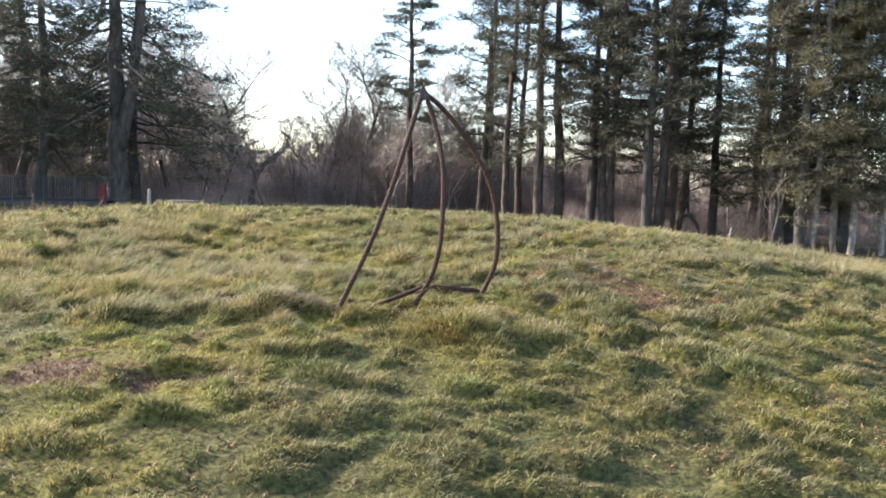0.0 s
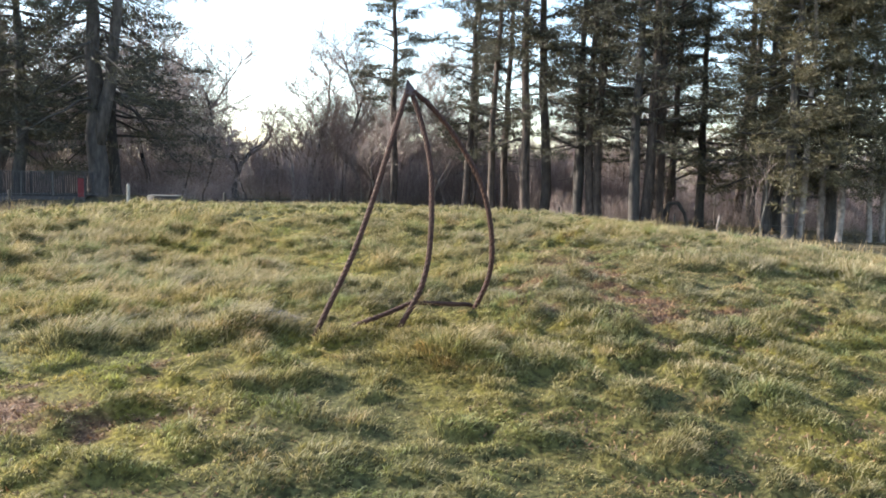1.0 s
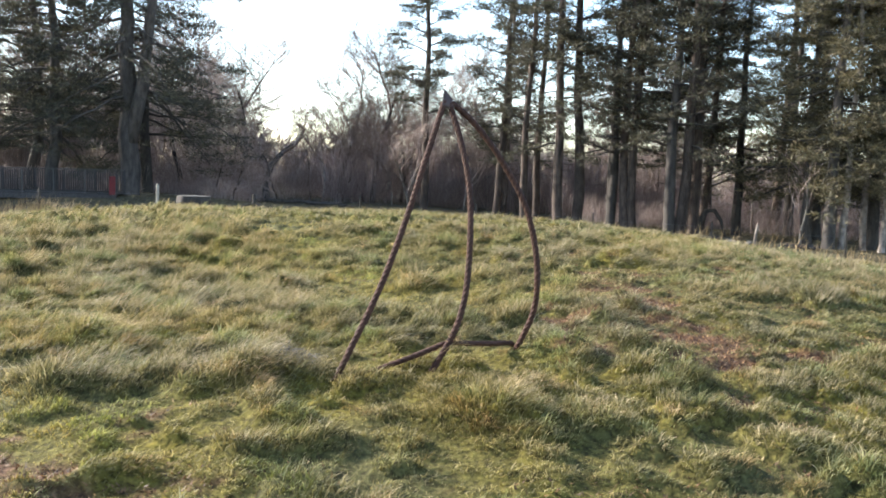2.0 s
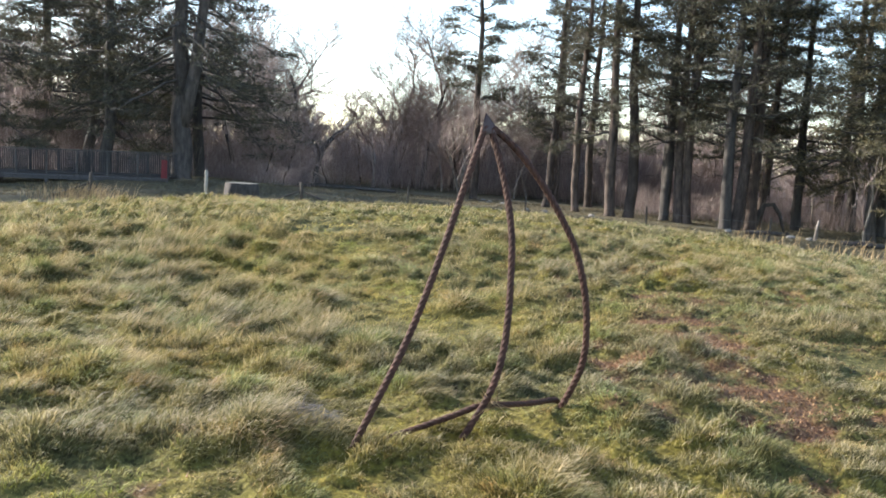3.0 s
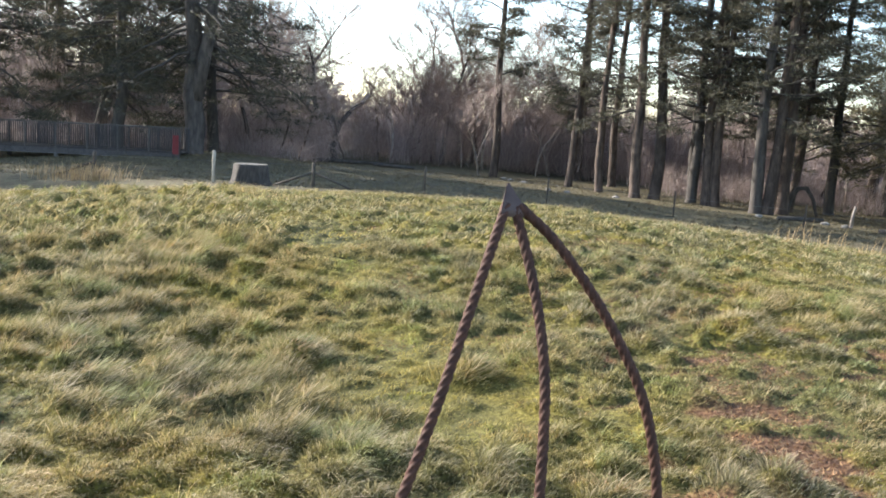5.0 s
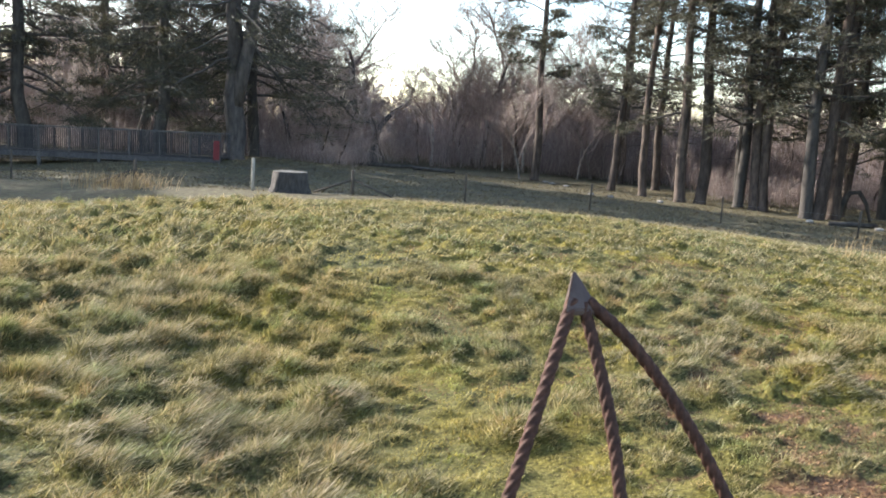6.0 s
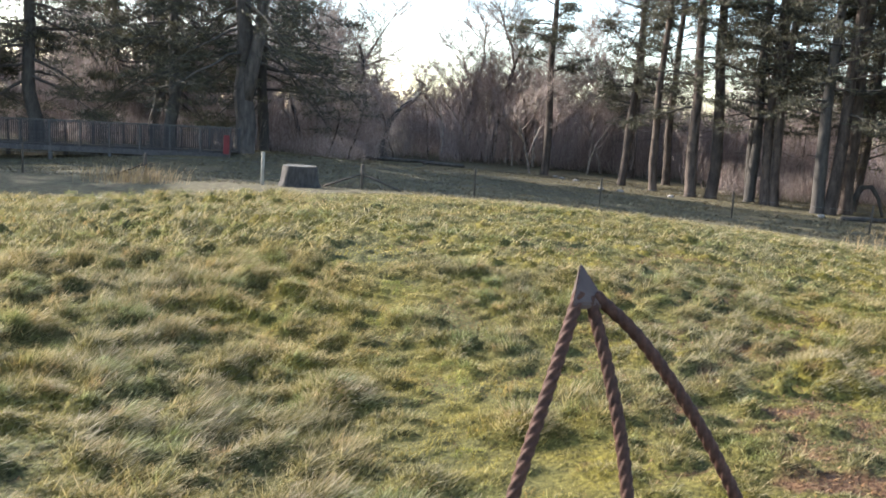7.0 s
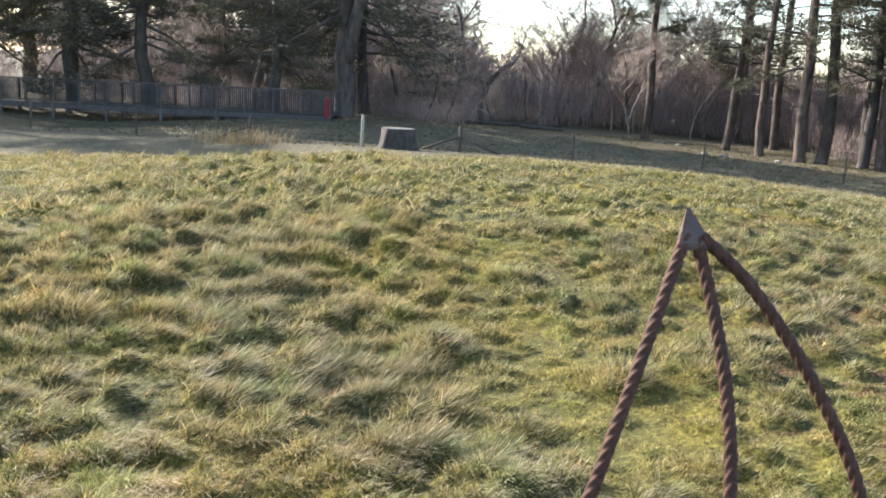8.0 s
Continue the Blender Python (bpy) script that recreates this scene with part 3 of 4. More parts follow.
def bare_tree(name, seed, height, radius, spread, bark, label, group="", levels=4, kids=4, lean=(0, 0), twist=0.22, first=0.3):
    rng = random.Random(seed)
    t = thing(name, (0, 0, 0), label, "tree", group)
    g, limbs = Geo(), Geo()

    def grow(p, d, length, r, level):
        target = g if level == 0 else limbs
        bits = 6 if level < 2 else 3 if level == 2 else 1
        pts, q, w = [p.copy()], p.copy(), d.copy()
        for _ in range(bits):
            w = (w + Vector((rng.gauss(0, twist), rng.gauss(0, twist), rng.gauss(0.04, twist * 0.6)))).normalized()
            q = q + w * length / bits
            pts.append(q.copy())
        radii = [max(r * (1 - (0.6 if level < levels else 0.85) * k / bits), 0.006) for k in range(bits + 1)]
        if level == 0:
            pts.insert(0, p - Vector((0, 0, 0.35)))
            radii.insert(0, r * 1.3)
        target.tube(pts, radii, 9 if level == 0 else (5 if level == 1 else 3), False)
        if level >= levels:
            return
        for k in range(kids + (2 if level > 0 else 0)):
            f = first + (1 - first) * (k + rng.random()) / (kids + (2 if level > 0 else 0))
            i = min(int(f * bits), bits - 1)
            s = pts[i].lerp(pts[i + 1], f * bits - i)
            side = Vector((rng.gauss(0, 1), rng.gauss(0, 1), rng.gauss(0.1, 0.5))).normalized()
            way = (w * (1 - spread) + side * spread * 1.3 + Vector((0, 0, 0.15))).normalized()
            grow(s, way, length * rng.uniform(0.42, 0.68), r * 0.48, level + 1)

    grow(Vector((0, 0, 0)), Vector((lean[0], lean[1], 1)).normalized(), height * 0.62, radius, 0)
    part("trunk", g, bark, t)
    part("branchwork", limbs, M_TWIG, t)["kind"] = "stuff"
    return t


def settle(ob, x, y, turn=0.0, scale=1.0, sink=0.05, tilt=(0, 0)):
    ob.location = (x, y, on_land(x, y) - sink)
    ob.rotation_euler = (radians(tilt[0]), radians(tilt[1]), radians(turn))
    ob.scale = (scale,) * 3
    return ob


def again(ob, x, y, turn, scale=1.0, sink=0.05, tilt=(0, 0)):
    c = copy_thing(ob, Matrix.Identity(4))
    return settle(c, x, y, turn, scale, sink, tilt)


TALL = "tall slender pine with a bare trunk and dark high crown"
pine_a = settle(pine("pine_tree", 1, 18, 0.23, 6.0, 2.6, 30, M_PINE_BARK, M_NEEDLE, 0.0, 70, TALL), -1.7, 50.1, 10)
pine_b = settle(pine("pine_tree", 2, 19, 0.21, 3.9, 2.9, 38, M_PINE_BARK, M_NEEDLE, 0.08, 44, TALL), 2.6, 46.1, 60, 1, 0.05, (0, 4.0))
pine_c = settle(pine("pine_tree", 3, 20, 0.26, 4.2, 3.1, 30, M_PINE_BARK, M_NEEDLE, 0.1, 42, TALL), 5.7, 41.7, 120)
pine_d = settle(pine("pine_tree", 4, 17, 0.24, 3.6, 3.3, 30, M_DARK_BARK, M_NEEDLE, 0.2, 42, TALL), 8.4, 41.4, 200)
for src, x, y, turn, scale, lean in (
        (pine_b, 4.1, 43.8, 200, 0.95, -1), (pine_a, 6.6, 41.4, 300, 1.15, -1.5), (pine_c, 8.9, 40.3, 20, 0.9, -1), (pine_b, 9.3, 40.1, 150, 1.0, -1),
        (pine_d, 10.6, 37.8, 80, 1.1, 1.5), (pine_c, 11.1, 37.8, 250, 1.0, 0.5), (pine_a, 12.0, 38.7, 40, 1.2, -0.5), (pine_b, 13.1, 41.5, 300, 0.9, 4),
         (pine_a, 11.5, 52.0, 220, 1.0, -1), (pine_d, 15.0, 50.0, 330, 1.0, 1),
        (pine_c, 13.6, 44.5, 130, 0.95, 1.5), (pine_d, 9.5, 47.5, 10, 1.0, 0), (pine_b, 17.5, 55.0, 100, 1.1, 0), (pine_b, 3.6, 55.0, 70, 0.95, 0), (pine_c, 5.4, 50.5, 30, 0.9, 0.5), (pine_d, 12.8, 58.0, 190, 1.1, 0), (pine_c, 20.5, 51.0, 280, 1.1, 1),  ):
    again(src, x, y, turn, scale, 0.05, (0, lean))

DENSE = "dense olive-green conifer with low drooping boughs"
fir_a = settle(pine("conifer", 11, 15, 0.24, 2.6, 3.4, 46, M_DARK_BARK, M_OLIVE, 0.4, 34, DENSE, "conifers at the wood's edge", 0.2), 16.9, 37.0, 0)
fir_b = settle(pine("conifer", 12, 16, 0.135, 3.2, 3.0, 44, M_PALE_BARK, M_OLIVE, 0.35, 34, "pale-barked conifer with olive boughs above a bare stem", "conifers at the wood's edge", 0.2, stubs=4), 17.2, 34.0, 90)
for src, x, y, turn, scale in ((fir_b, 18.35, 34.4, 10, 1.0), (fir_b, 18.8, 33.6, 200, 0.95), (fir_a, 19.2, 35.5, 140, 1.0), (fir_b, 20.4, 34.0, 290, 0.9),
                               (fir_b, 21.3, 34.6, 30, 0.95), (fir_a, 16.6, 33.9, 260, 1.05), (fir_a, 15.2, 42.0, 60, 1.0), (fir_a, 19.4, 42.0, 20, 1.1), (fir_a, 21.5, 40.0, 10, 1.1), (fir_a, 25.5, 36.0, 190, 1.1),
                               (fir_b, 23.2, 33.0, 120, 1.0), (fir_a, 19.5, 46.0, 300, 1.1), (fir_a, 27.0, 44.0, 80, 1.2)):
    again(src, x, y, turn, scale)

big = settle(pine("old_pine", 21, 17, 0.50, 4.4, 6.4, 58, M_OLD_BARK, M_NEEDLE, 0.52, 66, "massive old pine with a thick dark trunk and hanging boughs", "old pines by the walkway", 0.5, fill=0.86, stubs=5), -15.9, 38.6, 0)
g = Geo()
g.tube([(0.10, 0, 2.6), (0.34, 0.02, 4.0), (0.62, 0.05, 5.4), (0.85, 0.0, 7.2), (1.15, -0.1, 9.5), (1.3, -0.1, 12.5)], [0.30, 0.33, 0.29, 0.25, 0.20, 0.08], 12)
part("second_stem", g, M_OLD_BARK, big)
low_a = settle(pine("old_pine", 22, 16, 0.32, 3.0, 4.6, 52, M_DARK_BARK, M_NEEDLE, 0.46, 74, "dark spreading pine behind the wooden walkway", "old pines by the walkway", 0.3, fill=0.86), -20.6, 40.5, 50)
# pines at x -44, -48.5 and -40.5: unseen, added to shade the floor
for src, x, y, turn, scale in ((low_a, -27.0, 39.0, 200, 1.1), (low_a, -17.2, 45.0, 110, 1.0), (low_a, -34.0, 42.0, 300, 1.1), (low_a, -24.0, 45.5, 20, 1.05), (low_a, -30.0, 52.0, 80, 1.1),
                               (big, -40.0, 46.0, 150, 0.9), (low_a, -44.0, 33.5, 90, 1.1), (low_a, -48.5, 38.5, 10, 1.15), (low_a, -40.5, 30.0, 200, 1.0), (low_a, -30.5, 37.5, 250, 1.0), (low_a, -37.0, 38.5, 30, 1.0)):
    again(src, x, y, turn, scale)

# bare trees
crooked = settle(bare_tree("crooked_tree", 31, 8.4, 0.26, 0.62, M_DARK_BARK, "crooked leafless tree with a bent dark trunk", levels=4, kids=4, lean=(-0.25, 0), twist=0.32), -12.7, 55.8, 0)
oak = settle(bare_tree("bare_oak", 32, 10.5, 0.16, 0.55, M_DARK_BARK, "leafless oak with a wide fan of twigs", "leafless trees", 4, 6, twist=0.10), -8.6, 62.0, 0, 1.2)
birch = settle(bare_tree("birch", 33, 7.5, 0.08, 0.45, M_PALE_BARK, "pale leafless birch with thin upright branches", "leafless birches", 4, 4, twist=0.14), -2.6, 50.6, 0)
sapling = settle(bare_tree("bare_sapling", 34, 6.5, 0.08, 0.5, M_PINE_BARK, "thin leafless tree of brown twigs", "leafless trees", 4, 4, twist=0.16), -16.0, 58.0, 0)
rnd = random.Random(8)
for src, x, y, s in ((birch, 0.9, 55.0, 0.9), (oak, -4.0, 66.0, 0.85), (birch, -6.2, 60.0, 1.0), (birch, -4.2, 58.0, 0.95), (oak, -19.0, 60.0, 0.9),
                     (sapling, -10.4, 60.0, 1.0), (sapling, -6.8, 63.0, 1.15), (birch, 3.0, 60.0, 1.1), (sapling, -2.0, 62.0, 1.2), (sapling, 1.5, 63.0, 1.2), (sapling, -15.0, 50.5, 0.9),
                     (sapling, -13.0, 47.5, 0.85), (crooked, -25.0, 52.0, 1.1), (oak, -28.0, 60.0, 1.1), (sapling, -11.2, 52.0, 0.8), (oak, 6.0, 64.0, 0.9), (sapling, 10.0, 60.0, 1.1),
                     (sapling, 14.0, 56.0, 1.0), (sapling, 18.0, 52.0, 1.0), (oak, 24.0, 58.0, 1.0), (oak, -36.0, 62.0, 1.1), (sapling, -18.5, 50.0, 1.0), (oak, -16.5, 64.0, 1.3), (oak, -22.0, 66.0, 1.45), (oak, -27.0, 70.0, 1.5), (oak, -33.0, 68.0, 1.5), (oak, -40.0, 66.0, 1.5), (oak, -19.0, 57.0, 1.1), (oak, -47.0, 60.0, 1.4), (oak, -24.5, 61.0, 1.3), (oak, -31.0, 63.0, 1.3), (birch, -9.0, 57.0, 1.15), (birch, -7.2, 59.5, 1.2), (birch, -5.0, 62.0, 1.3), (birch, -2.8, 59.0, 1.2), (birch, -0.4, 61.0, 1.3), (birch, 1.8, 57.5, 1.1), (sapling, -8.2, 61.5, 1.3), (sapling, -3.4, 64.0, 1.4), (oak, 12.0, 66.0, 1.2), (oak, 18.0, 63.0, 1.2), (oak, 33.0, 56.0, 1.0), (oak, -5.8, 60.0, 1.3), (oak, 2.6, 62.0, 1.3)):
    again(src, x, y, rnd.uniform(0, 360), s)
forked = settle(bare_tree("forked_tree", 41, 6.2, 0.065, 0.4, M_SAWN, "small pale forked tree at the wood's edge", levels=3, kids=3, twist=0.12, first=0.12), 15.7, 34.6, 0)

# pale broken stems and the bowed trunk among the pines
for x, y, h, lx in ((17.4, 46.0, 1.9, -0.08), (19.0, 45.0, 1.2, 0.25), (13.6, 34.5, 0.9, 0.1)):
    g = Geo()
    g.tube([(0, 0, -0.2), (lx * 0.4, 0, h * 0.5), (lx, 0, h)], [0.075, 0.06, 0.045], 7)
    s = thing("broken_stem", (x, y, on_land(x, y)), "pale broken dead stem standing upright", "dead tree", "broken stems")
    part("stem", g, M_PALE_BARK, s)
g = Geo()
g.tube([(0, 0, -0.2), (0.15, 0, 0.7), (0.45, 0, 1.25), (0.85, 0, 1.3), (1.2, 0, 0.8), (1.45, 0, 0.0)], [0.16, 0.14, 0.13, 0.11, 0.09, 0.06], 8)
s = thing("bowed_trunk", (12.3, 39.2, on_land(12.3, 39.2)), "dead trunk bowed over to the ground", "dead tree")
part("trunk", g, M_DARK_BARK, s)


def build_thicket():
    """Brown undergrowth of countless stems along the edge of the wood."""
    rng = np.random.default_rng(9)
    V, count = [], 0
    for n, (x0, x1), (y0, y1), (h0, h1), w, twigs in ((210, (-45, 45), (56, 76), (2.8, 5.8), 0.020, 150), (130, (-13, 4), (57, 74), (3.0, 6.8), 0.016, 130),
                                                      (120, (-40, -12), (44, 56), (0.8, 2.2), 0.014, 140), (160, (8, 40), (44, 56), (0.6, 2.0), 0.014, 140),
                                                      (110, (-50, -16), (50, 66), (5.0, 10.0), 0.020, 190), (130, (2, 46), (52, 68), (4.0, 7.5), 0.020, 180)):
        cx, cy = rng.uniform(x0, x1, n), rng.uniform(y0, y1, n)
        h = rng.uniform(h0, h1, n) * (0.8 + 0.5 * vnoise(cx / 5, cy / 5, 77))
        x, y = np.repeat(cx, twigs), np.repeat(cy, twigs)
        k = len(x)
        hh = np.repeat(h, twigs)
        x, y = x + rng.normal(0, 0.55, k), y + rng.normal(0, 0.55, k)
        z = land(x, y)
        low = rng.random(k) ** 1.3 * 0.75 * hh
        length = rng.uniform(0.25, 0.8, k) * (hh - low) * 0.7 + 0.25
        a = rng.uniform(0, 6.28, k)
        lean = np.abs(rng.normal(0, 0.6, k))
        base = np.stack([x, y, z + low - 0.05], 1)
        tip = base + np.stack([np.cos(a) * np.sin(lean), np.sin(a) * np.sin(lean), np.cos(lean)], 1) * length[:, None]
        ww = w * rng.uniform(0.4, 1.2, k)
        b = rng.uniform(0, 6.28, k)
        s1 = np.stack([np.cos(b) * ww, np.sin(b) * ww, 0 * b], 1)
        s2 = np.stack([np.cos(b + 2.1) * ww, np.sin(b + 2.1) * ww, 0 * b], 1)
        s3 = np.stack([np.cos(b + 4.2) * ww, np.sin(b + 4.2) * ww, 0 * b], 1)
        V.append(np.stack([base + s1, base + s2, base + s3, tip], 1).reshape(-1, 3))
        count += k
    k = np.arange(count)[:, None] * 4
    T = np.concatenate([np.concatenate([k, k + 1, k + 3], 1), np.concatenate([k + 1, k + 2, k + 3], 1), np.concatenate([k + 2, k, k + 3], 1)])
    m = array_mesh("thicket", np.concatenate(V), T)
    m.materials.append(M_TWIG)
    tagged(new("thicket", m), "brown leafless thicket along the edge of the wood", "undergrowth", kind="stuff")


build_thicket()


def build_far_wood():
    """The far wood that closes the view all round."""
    rng = random.Random(12)
    g = Geo()
    for k in range(360):
        a = k / 360 * 2 * math.pi + rng.gauss(0, 0.004)
        d = rng.uniform(95, 150)
        x, y = math.sin(a) * d, 20 + math.cos(a) * d
        z, h = on_land(x, y), rng.uniform(5.0, 9.5)
        for _ in range(46):
            c = (x + rng.gauss(0, 1.6), y + rng.gauss(0, 1.6), z + h * rng.random() ** 0.8)
            g.spray(c, (1.3, 0.9), 5, 1.7, 0.16, rng, 0.8, 0.5)
    m = g.mesh("far_wood", False)
    m.materials.append(M_TWIG)
    tagged(new("far_wood", m), "distant brown winter wood on the skyline", "woodland", kind="stuff")


build_far_wood()


# ---------------------------------------------------------------- walkway, fence and small things
def build_walkway():
    t = thing("walkway", (-15.6, 36.3, -0.68), "raised dark timber walkway with a barred railing", "walkway")
    A, B, DZ = Vector((-15.6, 36.3, 0)), Vector((-45.0, 33.0, 0)), 0.0
    B, A = B - A, Vector((0, 0, 0))
    way = (B - A).normalized()
    turn = math.atan2(way.y, way.x)
    side = Vector((-way.y, way.x, 0))
    length = (B - A).length
    g = Geo()
    for k in range(int(length / 0.15)):
        c = A + way * (k * 0.15 + 0.07) - side * 0.75
        g.box((c.x, c.y, DZ), (0.14, 1.5, 0.04), turn)
    part("deck", g, M_DECK, t, smooth=False)
    for off in (0.02, -1.52):
        g = Geo()
        c = A + way * length / 2 + side * off
        g.box((c.x, c.y, DZ - 0.14), (length, 0.06, 0.24), turn)
        part("joist", g, M_DECK, t, smooth=False)
    bay = 1.4
    rest, one = Geo(), Geo()
    one.box((0, 0, 0), (0.032, 0.022, 1.02), turn)
    slim = one.mesh("baluster", False)
    slim.materials.append(M_DECK)
    for off in (0.0, -1.5):
        n = int(length / bay)
        g = Geo()
        c = A + way * length / 2 + side * off
        g.box((c.x, c.y, DZ + 1.12), (length, 0.09, 0.045), turn)
        part("top_rail", g, M_RAIL, t, smooth=False)
        for k in range(n + 1):
            p = A + way * k * bay + side * off
            g = Geo()
            g.box((p.x, p.y, DZ + 0.5), (0.075, 0.075, 1.2), turn)
            part("rail_post", g, M_RAIL if off == 0 else M_DECK, t, smooth=False)
            if k < n:
                c = p + way * bay / 2
                g = Geo()
                g.box((c.x, c.y, DZ + 0.08), (bay - 0.08, 0.04, 0.05), turn)
                bottom = part("bottom_rail", g, M_DECK, t, smooth=False)
                for q in range(1, 14):
                    c = p + way * bay * q / 14
                    if off == 0.0:
                        ob = new("baluster", slim)
                        ob.parent, ob.location = bottom, (c.x, c.y, DZ + 0.56)
                    else:
                        rest.box((c.x, c.y, DZ + 0.56), (0.032, 0.022, 1.02), turn)
    part("far_balustrade", rest, M_DECK, t, smooth=False)["kind"] = "stuff"
    for k in range(1, 11):
        for off in (0.0, -1.5):
            p = A + way * k * 2.8 + side * off
            z = on_land(p.x - 15.6, p.y + 36.3) + 0.68 - 0.2 + 0.017 * k * 2.8
            g = Geo()
            g.box((p.x, p.y, (DZ - 0.05 + z) / 2), (0.14, 0.14, DZ - 0.05 - z), turn)
            part("support_post", g, M_RAIL, t, smooth=False)
    # the deck falls gently towards the far end
    t.rotation_euler = Matrix.Rotation(0.017, 3, Vector((-way.y, way.x, 0))).to_euler()


build_walkway()


def post(name, x, y, h, r, mat, label, braces=0, lean=0.0):
    t = thing(name, (x, y, on_land(x, y)), label, "post", "fence posts")
    g = Geo()
    g.tube([(0, 0, -0.25), (lean * h * 0.5, 0, h * 0.5), (lean * h, 0, h - 0.02), (lean * h, 0, h)], [r * 1.05, r, r * 0.96, r * 0.75], 10)
    part("shaft", g, mat, t)
    for s in ((-1, 1) if braces == 2 else (-1,) if braces else ()):
        g = Geo()
        dz = on_land(x + s * 1.25, y) - on_land(x, y)
        g.tube([(0, 0, h * 0.62), (s * 1.25, 0, dz + 0.02)], [r * 0.6, r * 0.6], 8)
        part("brace", g, mat, t)
    return t


FENCE = ((-22.0, 24.2), (-17.3, 23.5), (-12.9, 23.0), (-6.5, 24.6), (-3.1, 26.0), (1.0, 29.4), (5.6, 29.6), (10.0, 29.0), (14.5, 27.5))
for k, (x, y) in enumerate(FENCE):
    if k == 3:
        post("fence_post", x, y, 0.78, 0.055, M_POST, "dark fence post with two diagonal timber braces", 2)
    elif k == 2:
        post("fence_post", x, y, 0.82, 0.05, M_POST, "grey fence post propped by a diagonal brace", 1, 0.02)
    else:
        post("fence_post", x, y, 0.95, 0.032, M_POST, "thin weathered wooden fence post", 0, 0.03 * math.sin(k * 3))
post("marker_post", -9.2, 23.1, 0.98, 0.05, M_PALE_POST, "pale bleached post beside the tree stump")
w = thing("wire_fence", (0, 0, 0), "two thin plain wires strung along the fence posts", "fence")
for zz in (0.35, 0.7):
    g = Geo()
    g.tube([(x, y, on_land(x, y) + zz) for x, y in FENCE], [0.004] * len(FENCE), 4, False)
    part("wire", g, M_WIRE, w)


def build_litter():
    """Fallen leaves and short grass on the woodland floor."""
    rng = np.random.default_rng(17)
    n = 130000
    x, y = rng.uniform(-30, 24, n), rng.uniform(23, 50, n) ** 1.0
    keep = (rng.random(n) > lawn(x, y)) & (vnoise(x / 1.3, y / 1.1, 91) + 0.4 * rng.random(n) > 0.55)
    x, y = x[keep], y[keep]
    n = len(x)
    z = ground_z(x, y)
    a, b = rng.uniform(0, 6.28, n), rng.uniform(0, 6.28, n)
    w, long = rng.uniform(0.012, 0.03, n), rng.uniform(0.05, 0.13, n)
    base = np.stack([x, y, z], 1)
    side = np.stack([np.cos(b) * w, np.sin(b) * w, 0 * w], 1)
    tip = base + np.stack([np.cos(a) * long, np.sin(a) * long, rng.uniform(0.01, 0.08, n)], 1)
    k = np.arange(n)[:, None] * 3
    m = array_mesh("leaf_litter", np.stack([base - side, base + side, tip], 1).reshape(-1, 3), np.concatenate([k, k + 1, k + 2], 1))
    m.materials.append(M_LITTER)
    tagged(new("leaf_litter", m), "brown leaves and short grass strewn over the woodland floor", "leaf litter", kind="stuff")


build_litter()


def build_crumbs():
    """Crumbs of dead moss, roots and leaf on the worn patches of the mound."""
    rng = np.random.default_rng(23)
    n = 300000
    x, y = rng.uniform(-3.2, 3.6, n), rng.uniform(-3.0, 8.5, n)
    low = np.clip(1 - tufts(x, y)[0] / 0.035, 0, 1) * (1 - rough_side(x, y)) * np.clip(2.2 * vnoise(x / 0.45, y / 0.4, 39) - 0.7, 0, 1)
    keep = rng.random(n) < np.clip(bare(x, y) * 1.2 - 0.1 + 0.75 * low, 0, 1)
    x, y = x[keep], y[keep]
    n = len(x)
    base = np.stack([x, y, ground_z(x, y) + 0.002], 1)
    a, b = rng.uniform(0, 6.28, n), rng.uniform(0, 6.28, n)
    w, long = rng.uniform(0.002, 0.006, n), rng.uniform(0.008, 0.026, n)
    side = np.stack([np.cos(b) * w, np.sin(b) * w, 0 * w], 1)
    tip = base + np.stack([np.cos(a) * long, np.sin(a) * long, rng.uniform(0.002, 0.02, n)], 1)
    k = np.arange(n)[:, None] * 3
    m = array_mesh("dead_moss", np.stack([base - side, base + side, tip], 1).reshape(-1, 3), np.concatenate([k, k + 1, k + 2], 1))
    m.materials.append(M_CRUMB)
    tagged(new("dead_moss", m), "reddish crumbs of dead moss on worn patches of turf", "moss", kind="stuff")


build_crumbs()


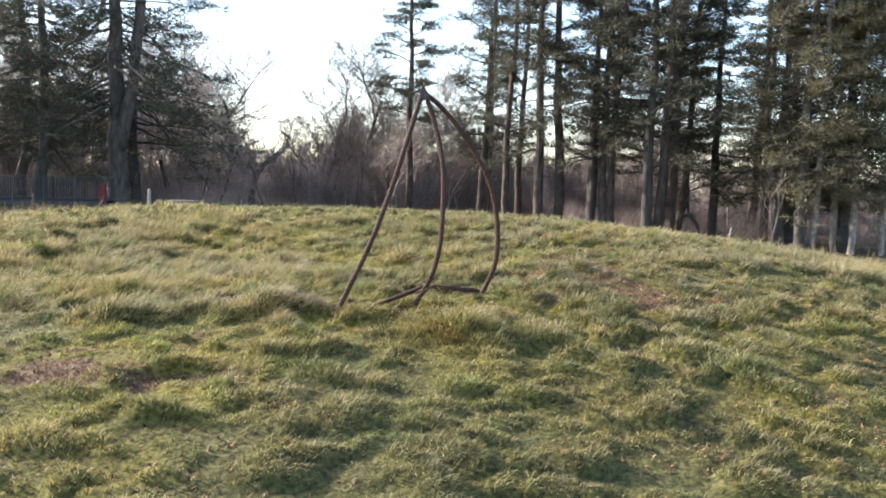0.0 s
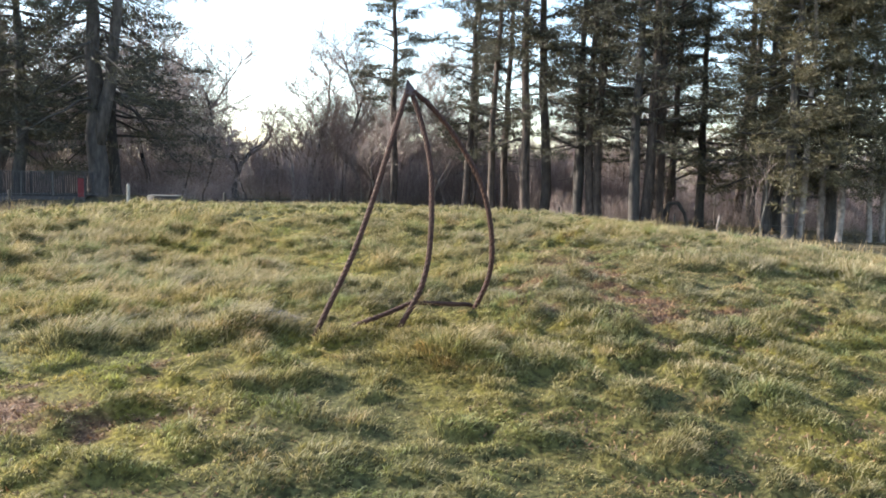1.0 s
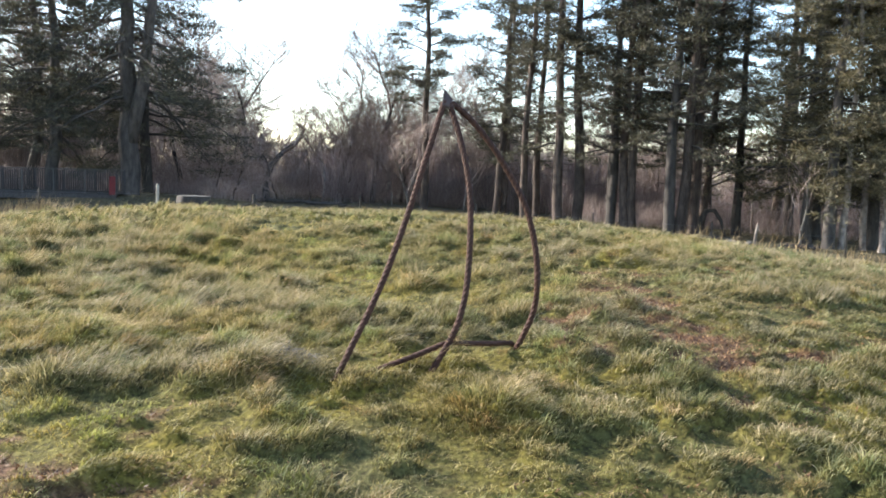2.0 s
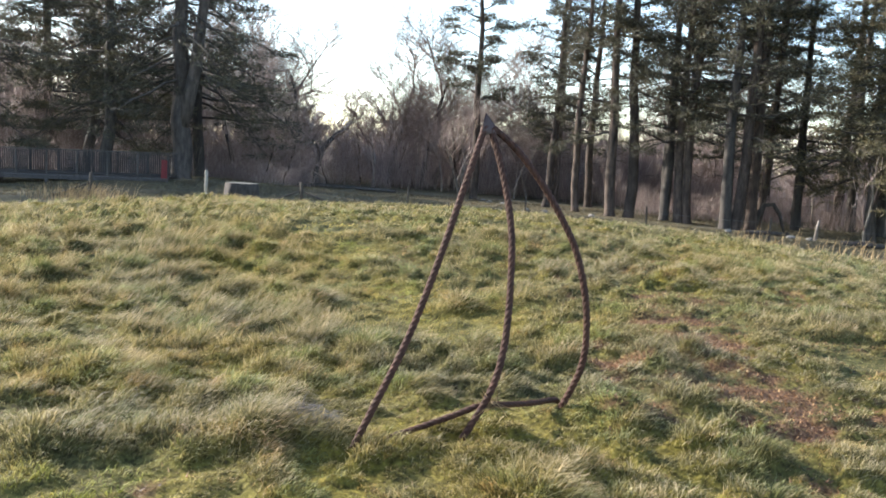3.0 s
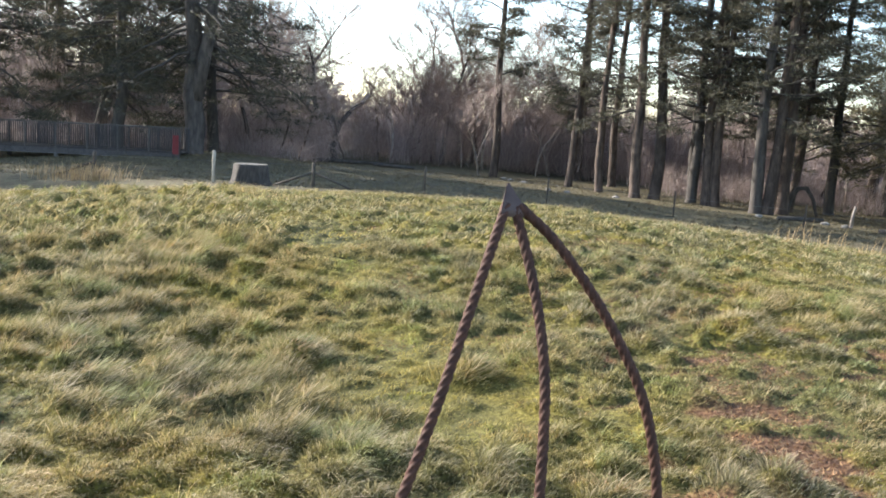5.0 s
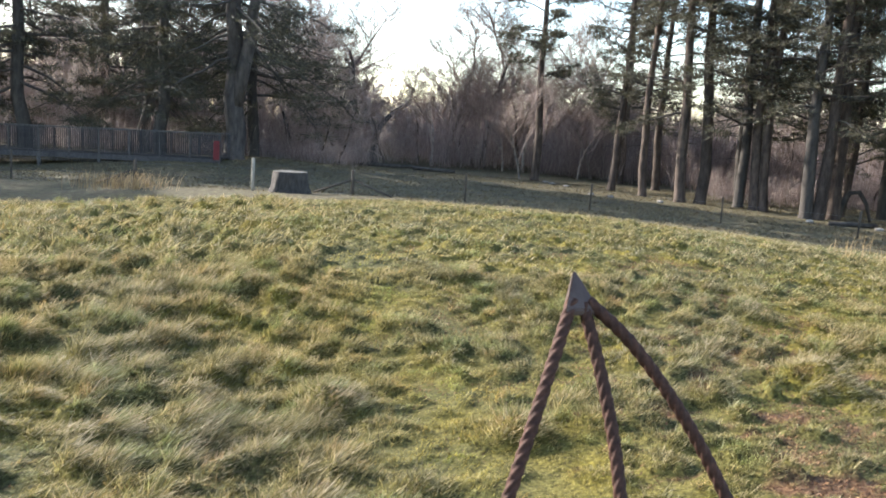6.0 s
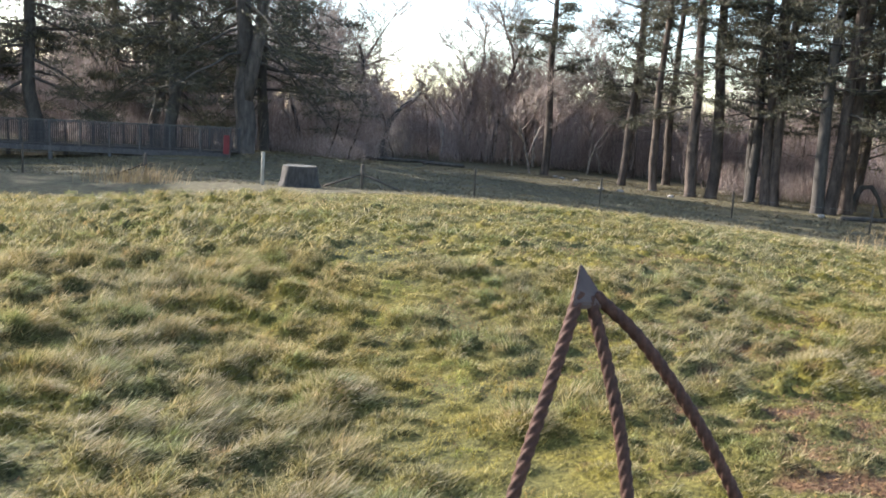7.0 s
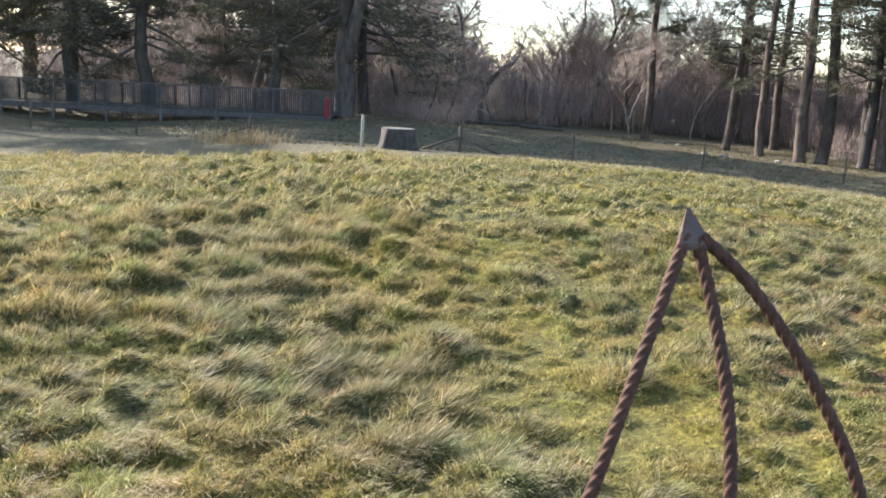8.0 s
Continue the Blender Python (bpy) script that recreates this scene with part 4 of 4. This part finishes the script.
def build_stump():
    x, y = -8.12, 23.3
    t = thing("tree_stump", (x, y, on_land(x, y) + 0.03), "wide sawn tree stump with a pale flat top", "stump")
    rng, g = random.Random(5), Geo()
    n = 28
    lobes = [rng.uniform(0.93, 1.08) for _ in range(n)]
    rows = ((-0.2, 0.66), (0.0, 0.62), (0.12, 0.56), (0.35, 0.525), (0.56, 0.51), (0.585, 0.495))
    for z, r in rows:
        for k in range(n):
            a = 2 * math.pi * k / n
            rr = r * (1 + (lobes[k] - 1) * (1.4 - z))
            g.v.append(Vector((rr * math.cos(a), rr * math.sin(a), z + 0.012 * math.sin(3 * a) * (z > 0.5))))
    for q in range(len(rows) - 1):
        for k in range(n):
            a, b = q * n + k, q * n + (k + 1) % n
            g.f.append((a, b, b + n, a + n))
    part("bole", g, M_STUMP, t)
    g = Geo()
    g.v = [Vector((0.49 * lobes[k] ** 0.8 * math.cos(2 * math.pi * k / n), 0.49 * lobes[k] ** 0.8 * math.sin(2 * math.pi * k / n), 0.58)) for k in range(n)]
    g.v += [v + Vector((0, 0, 0.018)) for v in g.v]
    g.f = [(k, (k + 1) % n, (k + 1) % n + n, k + n) for k in range(n)] + [tuple(range(n, 2 * n)), tuple(range(n - 1, -1, -1))]
    part("sawn_top", g, M_SAWN, t, "pale weathered sawn top", False)


build_stump()


def build_red_board():
    x, y = -15.55, 35.7
    t = thing("red_board", (x, y, on_land(x, y)), "small red notice board on posts by the walkway's end", "sign")
    g = Geo()
    g.box((0, 0, 0.62), (0.28, 0.04, 0.85))
    part("panel", g, M_RED, t, smooth=False)
    for s in (-0.13, 0.13):
        g = Geo()
        g.box((s, 0.045, 0.5), (0.05, 0.05, 1.3))
        part("leg", g, M_RAIL, t, smooth=False)


build_red_board()

# fallen logs, stones and dry grass by the fence
rnd = random.Random(14)
for x, y, long, turn, r in ((-11.5, 51.0, 3.0, 5, 0.13), (-7.8, 50.5, 2.6, -8, 0.12), (11.8, 35.2, 2.0, 10, 0.11), (14.6, 32.0, 1.6, -15, 0.12), (-9.6, 52.0, 2.0, 12, 0.1)):
    g = Geo()
    g.tube([(-long / 2, 0, 0), (0, 0.06, 0.03), (long / 2, 0, 0)], [r, r * 0.95, r * 0.8], 8)
    s = thing("fallen_log", (x, y, on_land(x, y) + r * 0.7), "mossy fallen log lying on the woodland floor", "log", "fallen logs")
    s.rotation_euler = (0, 0, radians(turn))
    part("log", g, M_DARK_BARK, s)
for k in range(9):
    x, y = ((2.3, 40.5), (1.4, 41.2), (0.2, 46.5), (-0.6, 47.5), (4.6, 40.0), (12.6, 34.6), (13.2, 34.0), (-1.0, 48.6), (10.2, 35.6))[k]
    bm = bmesh.new()
    bmesh.ops.create_icosphere(bm, subdivisions=2, radius=1)
    for v in bm.verts:
        v.co *= 1 + 0.25 * noise.noise(v.co * 1.3 + Vector((k * 5, 0, 0)))
        v.co = Vector((v.co.x * 0.20, v.co.y * 0.15, v.co.z * 0.09))
    m = bpy.data.meshes.new("stone")
    bm.to_mesh(m)
    bm.free()
    m.materials.append(M_STONE)
    s = new("stone", m)
    s.location = (x, y, on_land(x, y) + 0.04)
    s.rotation_euler = (0, 0, k * 1.3)
    tagged(s, "pale weathered stone lying among the pines", "stone", "stones")
g = Geo()
for k in range(420):
    x, y = -12.6 + rnd.gauss(0, 0.7), 21.6 + rnd.gauss(0, 0.35)
    if k % 3 == 0:
        x, y = rnd.uniform(5, 13), 15.5 + rnd.gauss(0, 0.8)
    z = on_land(x, y)
    h = rnd.uniform(0.25, 0.6)
    d = Vector((rnd.gauss(0.1, 0.2), rnd.gauss(0, 0.2), 1)).normalized() * h
    g.tube([(x, y, z - 0.03), Vector((x, y, z)) + d * 0.6, Vector((x, y, z)) + d + Vector((d.x * 0.4, d.y * 0.4, -0.02))], [0.006, 0.005, 0.002], 3, False)
m = g.mesh("tall_dry_grass")
m.materials.append(M_STRAW)
tagged(new("tall_dry_grass", m), "tall straw-coloured dry grass at the mound's foot", "grass", kind="stuff")
